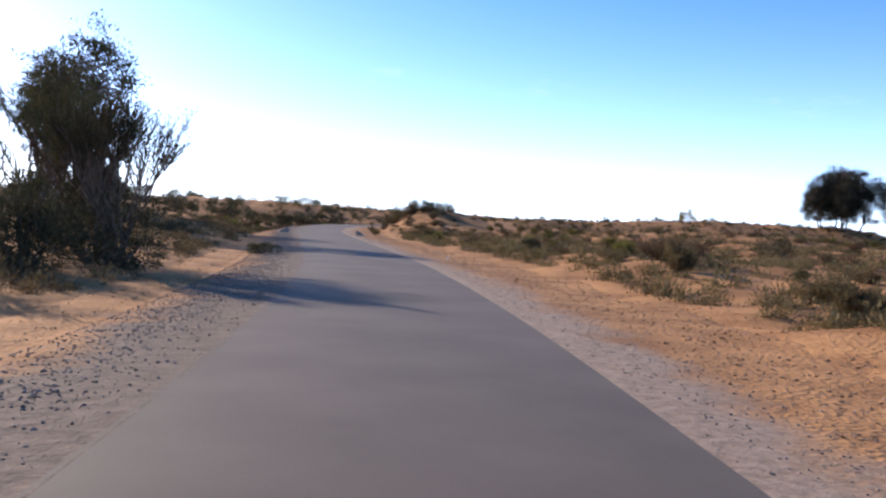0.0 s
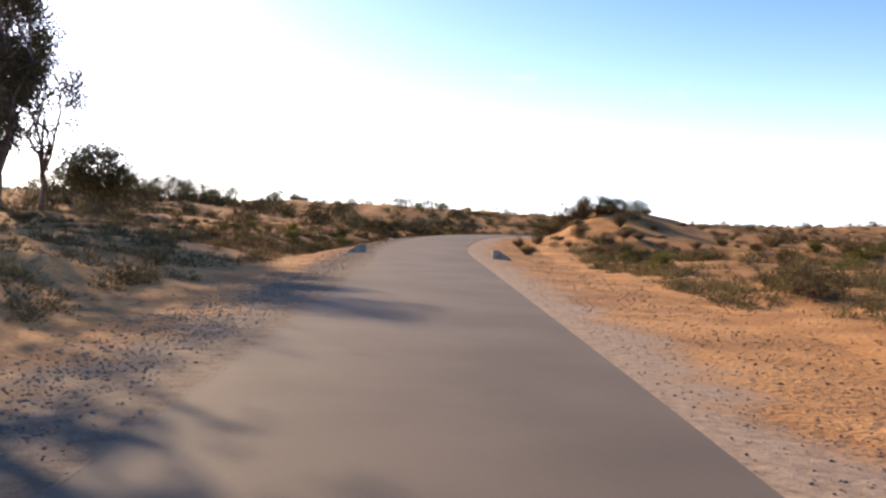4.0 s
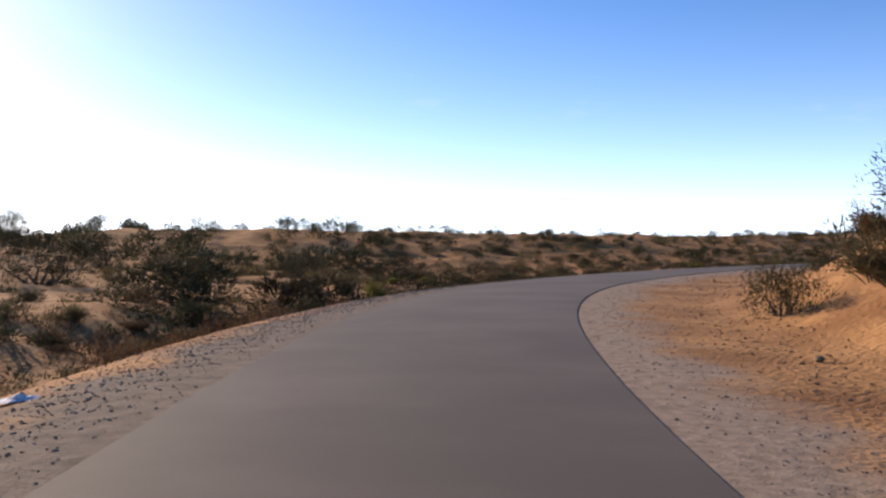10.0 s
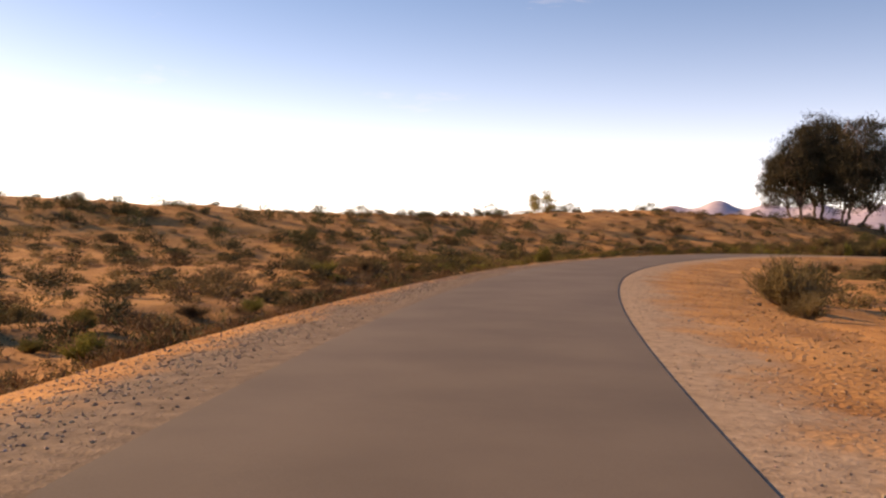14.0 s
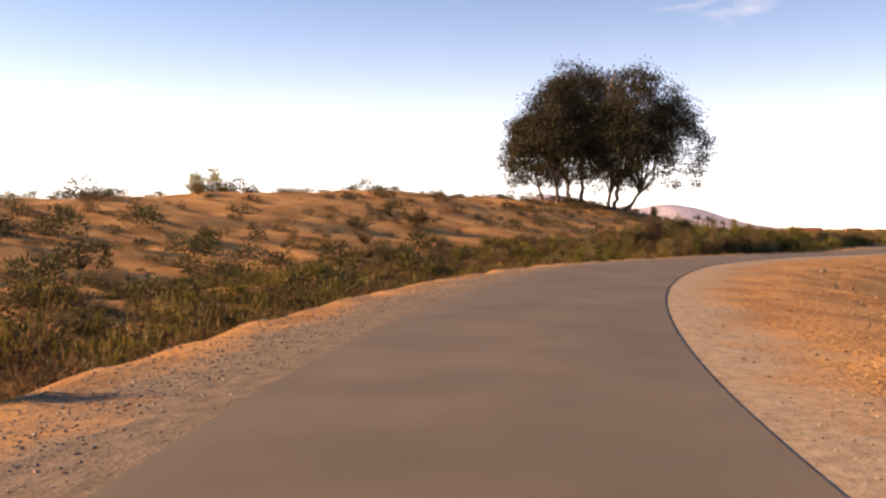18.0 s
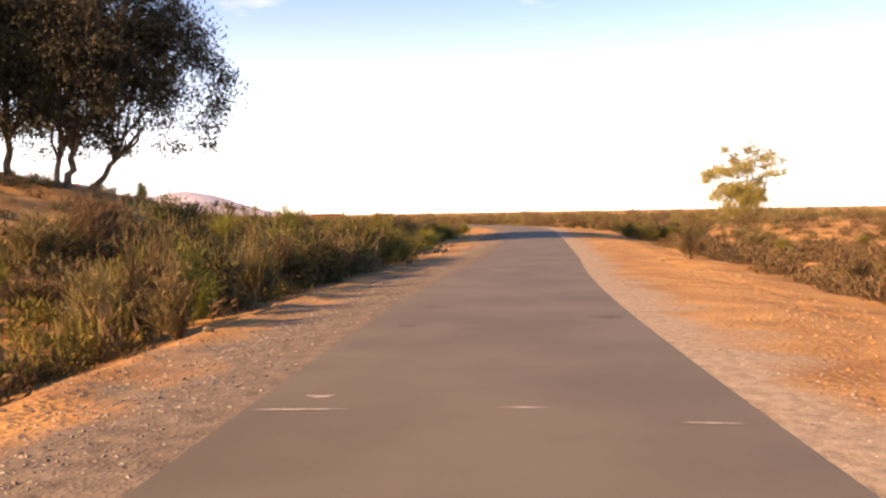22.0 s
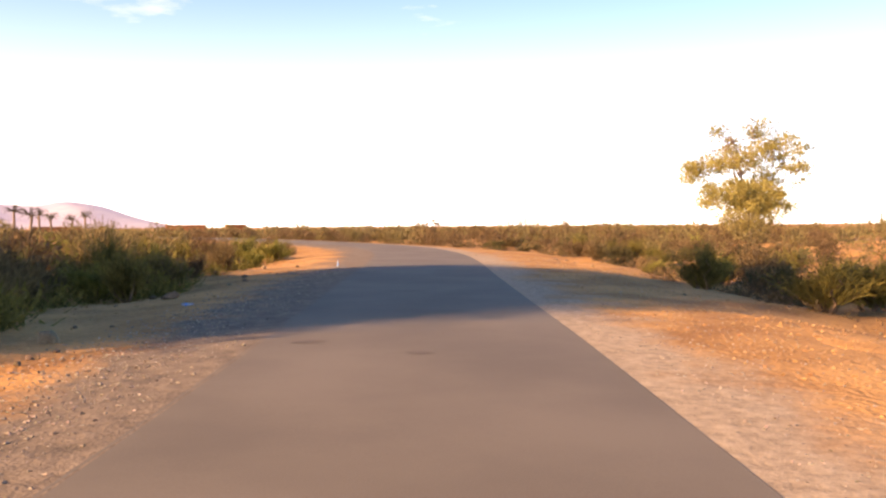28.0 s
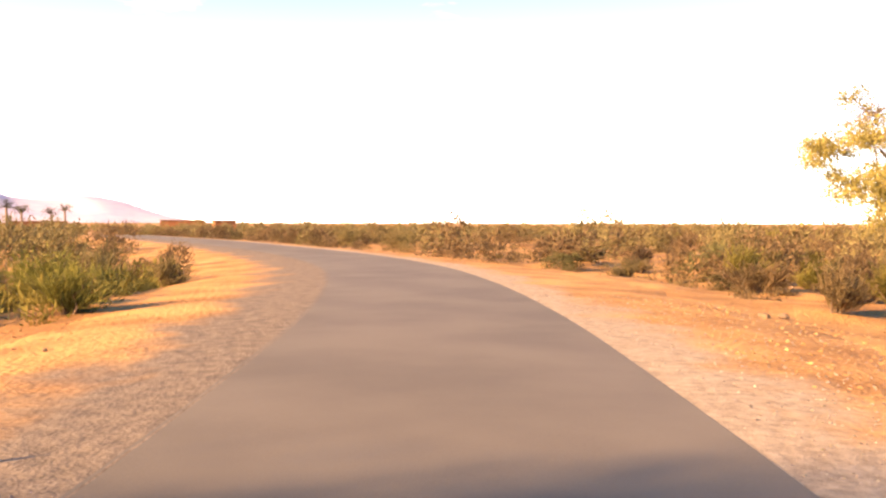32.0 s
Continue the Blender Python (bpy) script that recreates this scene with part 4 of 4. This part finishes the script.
def palm(x, y, high, seed):
    """A date palm: ringed trunk and a head of arched fronds with hanging leaflets."""
    rnd = random.Random(seed)
    trunk, head = Bag(), Bag()
    trunk.tube(bend(Vector((0, 0, -0.3)), Vector((rnd.gauss(0, 0.2), rnd.gauss(0, 0.2), high)), 0, rnd, 6, 0.008), (0.34, 0.27, 0.25, 0.26, 0.24, 0.25, 0.22), 8)
    for i in range(26):
        way = dome_way(rnd, 15, 105)
        line = bend(Vector((0, 0, high)), Vector((way.x * 2.2, way.y * 2.2, high + way.z * 2.0 - 0.3)), 0.14, rnd, 6, 0.01)
        head.tube(line, (0.04, 0.035, 0.03, 0.024, 0.018, 0.012, 0.006), 3)
        for j in range(1, 7):
            for _ in range(5):
                p_ = line[j].lerp(line[j - 1], rnd.random())
                out = (way.cross(Vector((0, 0, 1))) * rnd.choice((-1, 1)) + way * 0.6 + Vector((0, 0, -0.5))).normalized()
                head.sliver(p_, out, rnd.uniform(0.3, 0.5), 0.06, rnd)
    ob = new("date_palm")
    ob.location = (x, y, ground_at(x, y))
    tagged(ob, "distant date palm with a ragged head of fronds", "palm", "date palms beyond the plain")
    part("trunk", trunk.mesh("trunk", BARK, True), ob)
    part("frond_head", head.mesh("frond_head", OLIVE), ob)


for x, y, high, seed in [(258.6, 312.9, 5.2, 1), (251.6, 304.4, 4.6, 2), (279.3, 322.5, 5.2, 3), (286.4, 324.8, 4.4, 4), (308.1, 330.8, 5.0, 5), (310.9, 336.7, 4.2, 6)]:
    palm(x, y, high, seed)

# ---------------------------------------------------------------- stones and gravel
def stone_mesh(seed, name="stone", mat=None):
    """An angular stone about one metre across: a cube cut and pushed about."""
    rnd = random.Random(seed)
    bm = bmesh.new()
    bmesh.ops.create_icosphere(bm, subdivisions=2, radius=0.5)
    cuts = [(Vector((rnd.gauss(0, 1), rnd.gauss(0, 1), rnd.gauss(0, 1))).normalized(), rnd.uniform(0.26, 0.42)) for _ in range(7)]
    for v in bm.verts:
        for way, reach in cuts:
            over = v.co.dot(way) - reach
            if over > 0:
                v.co -= way * over
        v.co *= rnd.uniform(0.96, 1.04)
    me = bpy.data.meshes.new(name)
    bm.to_mesh(me)
    bm.free()
    me.materials.append(mat or STONE)
    return me


STONES = [stone_mesh(s) for s in (1, 2, 3, 4, 5)]


def place(s, d):
    k = min(int(np.searchsorted(ALONG, s)), len(LINE) - 1)
    return LINE[k, 0] + SIDE[k, 0] * d, LINE[k, 1] + SIDE[k, 1] * d


def stone(x, y, size, rnd, label="pale angular stone lying on the verge"):
    ob = new("stone", rnd.choice(STONES))
    ob.matrix_world = Matrix.LocRotScale((x, y, ground_at(x, y) + size * 0.18), Euler((rnd.uniform(-0.3, 0.3), rnd.uniform(-0.3, 0.3), rnd.uniform(0, 6.28))), (size * rnd.uniform(0.9, 1.4), size, size * rnd.uniform(0.6, 0.9)))
    tagged(ob, label, "stone", "stones of the verge")


def stones_along(seed, count, s_from, s_to, d_from, d_to, small, large):
    rnd = random.Random(seed)
    for _ in range(count):
        x, y = place(rnd.uniform(s_from, s_to), rnd.uniform(d_from, d_to))
        stone(x, y, small + (large - small) * rnd.random() ** 2.5, rnd)


def gravel(name, label, seed, count, s_from, s_to, bands, small, large, mat):
    """Loose stones strewn over the shoulders, as one mesh of small angular lumps."""
    rnd = np.random.RandomState(seed)
    s = rnd.uniform(s_from, s_to, count)
    k = np.clip(np.searchsorted(ALONG, s), 0, len(LINE) - 1)
    pick = rnd.randint(0, len(bands), count)
    lo, hi = np.array([b[0] for b in bands])[pick], np.array([b[1] for b in bands])[pick]
    d = lo + (hi - lo) * np.clip(rnd.beta(1.6, 1.8, count), 0, 1)
    run = s - ALONG[k]
    x = LINE[k, 0] + SIDE[k, 0] * d - SIDE[k, 1] * run
    y = LINE[k, 1] + SIDE[k, 1] * d + SIDE[k, 0] * run
    z = land(x, y)
    size = small + (large - small) * rnd.rand(count) ** 3
    base = np.array([(1, 0, 0), (-0.4, 0.9, 0), (-0.5, -0.8, 0), (0.1, 0.0, 0.42), (0.0, 0.1, -0.5)]) * 0.5
    V = base[None] * rnd.uniform(0.6, 1.3, (count, 5, 3)) * size[:, None, None]
    a = rnd.uniform(0, 6.28, count)
    c, n = np.cos(a)[:, None], np.sin(a)[:, None]
    V = np.stack([V[..., 0] * c - V[..., 1] * n + x[:, None], V[..., 0] * n + V[..., 1] * c + y[:, None], V[..., 2] + z[:, None] + 0.1 * size[:, None]], -1)
    tri = np.array([(0, 1, 3), (1, 2, 3), (2, 0, 3), (1, 0, 4), (2, 1, 4), (0, 2, 4)])
    F = (np.arange(count)[:, None, None] * 5 + tri[None]).reshape(-1, 3)
    ob = new(name, mesh_of(name, V.reshape(-1, 3).tolist(), F.tolist(), mat))
    tagged(ob, label, "gravel", kind="stuff")


def stone_tones(name, tones):
    """Loose stones: each one its own tone, with a little grain."""
    m = bpy.data.materials.new(name)
    m.use_nodes = True
    n, l = m.node_tree.nodes, m.node_tree.links
    b = n["Principled BSDF"]
    b.inputs["Roughness"].default_value, b.inputs["Specular IOR Level"].default_value = 0.9, 0.2
    geo, ramp, grain, mix = (n.new(k) for k in ("ShaderNodeNewGeometry", "ShaderNodeValToRGB", "ShaderNodeTexNoise", "ShaderNodeMixRGB"))
    for i, tone in enumerate(tones):
        e = ramp.color_ramp.elements[i] if i < 2 else ramp.color_ramp.elements.new(i / (len(tones) - 1))
        e.position, e.color = i / (len(tones) - 1), (*tone, 1)
    l.new(geo.outputs["Random Per Island"], ramp.inputs["Fac"])
    grain.inputs["Scale"].default_value = 45
    l.new(geo.outputs["Position"], grain.inputs["Vector"])
    mix.blend_type = "MULTIPLY"
    mix.inputs[0].default_value = 0.6
    l.new(ramp.outputs[0], mix.inputs[1])
    l.new(grain.outputs["Color"], mix.inputs[2])
    l.new(mix.outputs[0], b.inputs["Base Color"])
    return m


CHIPS = stone_tones("gravel_chips", ((0.15, 0.12, 0.10), (0.30, 0.24, 0.19), (0.45, 0.36, 0.28), (0.24, 0.20, 0.17), (0.60, 0.50, 0.41)))
CLODS = stone_tones("sand_clods", ((0.30, 0.155, 0.065), (0.46, 0.25, 0.10), (0.60, 0.38, 0.19), (0.40, 0.215, 0.09)))
gravel("gravel", "coarse grey gravel on the outer shoulder", 5, 120000, 75.6, 371.2, [(-4.6, -2.3), (-4.2, -2.6), (-3.6, -1.97)], 0.014, 0.06, CHIPS)
gravel("gravel", "loose pale gravel on the inner shoulder", 15, 60000, 75.6, 384.8, [(1.97, 3.4), (2.2, 4.6), (2.8, 6.0)], 0.012, 0.05, CHIPS)
gravel("sand_clods", "crumbled clods of orange sand beside the road", 6, 60000, 75.6, 384.8, [(-9, -4), (3.2, 7), (3.6, 11)], 0.016, 0.09, CLODS)
stones_along(3, 46, 321.3, 380.7, -6.8, -4.2, 0.07, 0.3)
stones_along(4, 26, 333.5, 353.7, -6.0, -4.2, 0.09, 0.36)
stones_along(8, 16, 336.2, 340.2, -5.2, -4.3, 0.15, 0.42)
stones_along(5, 26, 256.5, 391.5, 4.5, 8.0, 0.07, 0.24)
stones_along(6, 14, 243, 305.1, -5.2, -4.0, 0.08, 0.26)
stones_along(7, 14, 148.5, 236.3, 3.6, 6.0, 0.06, 0.16)


# ---------------------------------------------------------------- culvert headwalls
def headwall(x, y, turn, label, out):
    """A concrete culvert headwall: a low parapet along the road and a wing that slopes down away from it (out: 1 to the left, -1 to the right)."""
    ob = new("culvert_headwall")
    ob.matrix_world = pose(x, y, ground_at(x, y), 0, 0, turn)
    tagged(ob, label, "culvert wall", "headwalls of the culvert")
    for name, profile, thick, at in (("parapet", [(-0.3, -0.9), (0.3, -0.9), (0.3, 0.36), (-0.3, 0.36)], 0.26, Matrix()),
                                     ("wing_wall", [(0, -0.9), (0.9, -0.9), (0.9, -0.25), (0, 0.345)], 0.2, pose(-0.2, 0.14 * out, 0, 0, 0, 98 * out))):
        bm = bmesh.new()
        front = [bm.verts.new((px, -thick / 2, pz)) for px, pz in profile]
        back = [bm.verts.new((px, thick / 2, pz)) for px, pz in profile]
        bm.faces.new(front)
        bm.faces.new(back[::-1])
        for i in range(4):
            j = (i + 1) % 4
            bm.faces.new((front[j], front[i], back[i], back[j]))
        bmesh.ops.bevel(bm, geom=bm.edges[:], offset=0.018, segments=2, affect="EDGES")
        bm.transform(at)
        me = bpy.data.meshes.new(name)
        bm.to_mesh(me)
        bm.free()
        me.materials.append(CONCRETE)
        part(name, me, ob)
    return ob


headwall(-11.53, 76.87, 98, "weathered concrete culvert headwall at the edge of the gravel", 1)
headwall(-5.83, 76.72, 98, "white-painted concrete culvert headwall beside the gravel", -1)


# ---------------------------------------------------------------- litter
def bottle(x, y, lying, label):
    """A half-litre plastic bottle with a cap and a paper band."""
    ob = new("plastic_bottle")
    z = ground_at(x, y)
    ob.matrix_world = (pose(x, y, z + 0.03, 90, 0, 40) if lying else pose(x, y, z, 4, 3, 0)) @ Matrix.Scale(0.78, 4)
    tagged(ob, label, "bottle")
    for name, rings, mat in (("body", [(0.0, 0.0), (0.034, 0.0), (0.036, 0.02), (0.036, 0.16), (0.03, 0.2), (0.014, 0.235), (0.013, 0.25)], PLASTIC), ("paper_band", [(0.0365, 0.07), (0.0368, 0.075), (0.0368, 0.125), (0.0365, 0.13)], BAND), ("cap", [(0.016, 0.248), (0.016, 0.27), (0.0, 0.272)], BAND)):
        V, F, n = [], [], 14
        for r_, h_ in rings:
            V += [(r_ * math.cos(6.2832 * k / n), r_ * math.sin(6.2832 * k / n), h_) for k in range(n)]
        for a in range(len(rings) - 1):
            F += [(a * n + k, a * n + (k + 1) % n, a * n + n + (k + 1) % n, a * n + n + k) for k in range(n)]
        part(name, mesh_of(name, V, F, mat, True), ob)


PLASTIC = material("clear_plastic", (0.2, 0.26, 0.34), (0.3, 0.36, 0.44), 20.0, 0.25, 0.0)
BAND = material("blue_band", (0.08, 0.2, 0.5), (0.12, 0.26, 0.6), 20.0, 0.5, 0.0)
bottle(129.47, 201.74, False, "clear plastic bottle standing on the gravel verge")
bottle(116.01, 199.98, True, "clear plastic bottle lying on the dry verge")


def plastic_bag(x, y, long, wide, seed):
    """A crumpled plastic bag lying flat."""
    rnd = random.Random(seed)
    n = 7
    V = []
    for i in range(n):
        for j in range(n):
            u, v = i / (n - 1) - 0.5, j / (n - 1) - 0.5
            rim = 1 - max(abs(u), abs(v)) * 2
            V.append((u * long * rnd.uniform(0.8, 1.1), v * wide * rnd.uniform(0.8, 1.1), 0.01 + rim * rnd.uniform(0.02, 0.07)))
    F = [(i * n + j, (i + 1) * n + j, (i + 1) * n + j + 1, i * n + j + 1) for i in range(n - 1) for j in range(n - 1)]
    ob = new("plastic_bag", mesh_of("plastic_bag", V, F, BAG))
    ob.matrix_world = pose(x, y, ground_at(x, y) + 0.005, 0, 0, rnd.uniform(0, 180))
    tagged(ob, "crumpled white plastic bag lying on the verge", "litter")


BAG = material("white_plastic", (0.45, 0.45, 0.47), (0.62, 0.62, 0.64), 12.0, 0.4, 0.2)
plastic_bag(-14.27, 98.38, 0.5, 0.3, 1)
plastic_bag(0.80, 38.19, 0.22, 0.14, 2)

# ---------------------------------------------------------------- marks and litter on the road
def road_mark(name, label, s, d, along, across, mat, turn=0.0, seed=0, rag=0.25):
    """A thin uneven patch lying on the asphalt."""
    rnd = random.Random(seed)
    k = min(int(np.searchsorted(ALONG, s)), len(LINE) - 1)
    t = Vector((-SIDE[k, 1], SIDE[k, 0]))
    n = Vector((SIDE[k, 0], SIDE[k, 1]))
    c, q = math.cos(radians(turn)), math.sin(radians(turn))
    V = [(0, 0)]
    for i in range(22):
        a = 2 * math.pi * i / 22
        r = 1 + rnd.uniform(-rag, rag)
        V.append((math.cos(a) * along / 2 * r, math.sin(a) * across / 2 * r))
    out = []
    for u, v in V:
        u, v = u * c - v * q, u * q + v * c
        w = d + v
        out.append((LINE[k, 0] + t.x * u + n.x * w, LINE[k, 1] + t.y * u + n.y * w, LINE[k, 2] - 0.012 * w * w / 3 + 0.006))
    F = [(0, i, i % 22 + 1) for i in range(1, 23)]
    ob = new(name, mesh_of(name, out, F, mat))
    tagged(ob, label, "road stain" if "stain" in name else "road mark")


TAR = material("tar_stain", (0.075, 0.058, 0.046), (0.115, 0.088, 0.068), 3.0, 0.75, 0.1, 40.0)
CHALK = material("chalk", (0.26, 0.22, 0.18), (0.46, 0.42, 0.37), 8.0, 0.9, 0.0, 60.0)
STAINS = [(114.6, 0.69, 0.7, 0.9), (305.2, 1.5, 0.4, 0.5), (306.9, -1.22, 0.5, 0.22), (303.8, -1.3, 0.4, 0.25), (317.4, 0.14, 0.1, 1.75), (352.2, -1.35, 0.3, 0.4), (350.9, 0.0, 0.2, 0.28), (359.9, -0.36, 0.3, 0.9), (370.2, -1.25, 0.8, 0.14)]
for i, (s, d, along, across) in enumerate(STAINS):
    road_mark("tar_stain", "dark tar stain on the asphalt", s, d, along, across, TAR, seed=i)
for i, (s, d, along, across, turn) in enumerate([(204.8, -1.5, 0.06, 0.55, 4), (205.1, -1.5, 0.05, 0.22, 60), (205.3, 0.95, 0.04, 0.4, 0), (298.4, -1.5, 0.045, 0.75, 3), (298.7, -1.45, 0.045, 0.24, 20), (298.9, -1.4, 0.045, 0.2, -30), (297.9, 0.22, 0.04, 0.4, 3), (297.4, 1.5, 0.04, 0.4, 3)]):
    road_mark("chalk_mark", "faint white chalk dash across the asphalt", s, d, along, across, CHALK, turn, 50 + i, 0.15)


# ---------------------------------------------------------------- distance
def ridge(name, label, at, wide, high, deep, seed, mat, rough=0.35):
    """A far chain of hills, facing the plain."""
    rnd = random.Random(seed)
    n, m = 90, 10
    waves = [(rnd.uniform(2, 30), rnd.uniform(0, 6.28), rnd.uniform(0.3, 1)) for _ in range(14)]
    V, F = [], []
    for i in range(n + 1):
        u = i / n
        top = math.sin(math.pi * u) ** 0.7 * (0.6 + rough * sum(w / (1 + f / 6) * math.sin(f * u * 3 + p) for f, p, w in waves) / 3)
        for j in range(m + 1):
            v = j / m
            fold = 0.05 * (math.sin(u * 47 + 3 * v) + math.sin(u * 29 - 5 * v)) * math.sin(v * 3.1)
            V.append(((u - 0.5) * wide, v * deep, max(0, top * high * (v ** 0.8 + fold * 0.6 * (1 - v)))))
    for i in range(n):
        for j in range(m):
            k = i * (m + 1) + j
            F.append((k, k + m + 1, k + m + 2, k + 1))
    ob = new(name, mesh_of(name, V, F, mat, True))
    ob.matrix_world = at
    tagged(ob, label, "mountain", kind="structure")
    return ob


# the haze of the distance is put into the base colour, a pale violet
HAZY_HILLS = material("far_hills_in_haze", (0.36, 0.33, 0.44), (0.48, 0.43, 0.49), 0.004, 1.0, 0.0, 0.02)
ridge("mountain_range", "mountain range beyond the plain, coloured pale violet for haze", pose(125 + 4050 * math.sin(radians(45)), 198 + 4050 * math.cos(radians(45)), -5, 0, 0, -45), 2700, 300, 700, 3, HAZY_HILLS)


def brick_house(x, y, turn, wide, deep, high, label):
    """A low flat-roofed house of raw brick, far off on the plain."""
    ob = new("brick_house")
    ob.matrix_world = pose(x, y, ground_at(x, y), 0, 0, turn)
    tagged(ob, label, "house")
    for name, size, at, mat in (("brick_shell", (wide, deep, high), (0, 0, high / 2), BRICK), ("roof_slab", (wide + 0.4, deep + 0.4, 0.22), (0, 0, high + 0.11), PLASTER), ("doorway", (1.0, 0.12, 2.1), (wide * 0.2, -deep / 2 - 0.02, 1.05), TAR), ("window", (1.1, 0.12, 1.0), (-wide * 0.22, -deep / 2 - 0.02, 1.6), TAR)):
        bm = bmesh.new()
        bmesh.ops.create_cube(bm, size=1)
        bmesh.ops.scale(bm, vec=size, verts=bm.verts)
        bmesh.ops.bevel(bm, geom=bm.edges[:], offset=0.03, segments=1, affect="EDGES")
        bmesh.ops.translate(bm, vec=at, verts=bm.verts)
        me = bpy.data.meshes.new(name)
        bm.to_mesh(me)
        bm.free()
        me.materials.append(mat)
        part(name, me, ob)


BRICK = material("raw_brick", (0.22, 0.08, 0.035), (0.30, 0.13, 0.06), 0.8, 0.9, 0.3, 6.0)
PLASTER = material("plaster", (0.24, 0.15, 0.1), (0.32, 0.22, 0.15), 0.8, 0.9, 0.2, 6.0)
brick_house(367.6, 335.6, 121, 12, 8, 2.9, "low orange brick house on the plain")
brick_house(337.8, 360.2, 126, 14, 8, 2.7, "low flat-roofed brick house with pale slab")
brick_house(271.8, 273.2, 124, 3.6, 3.0, 2.5, "small red-brown brick hut among the shrubs of the plain")
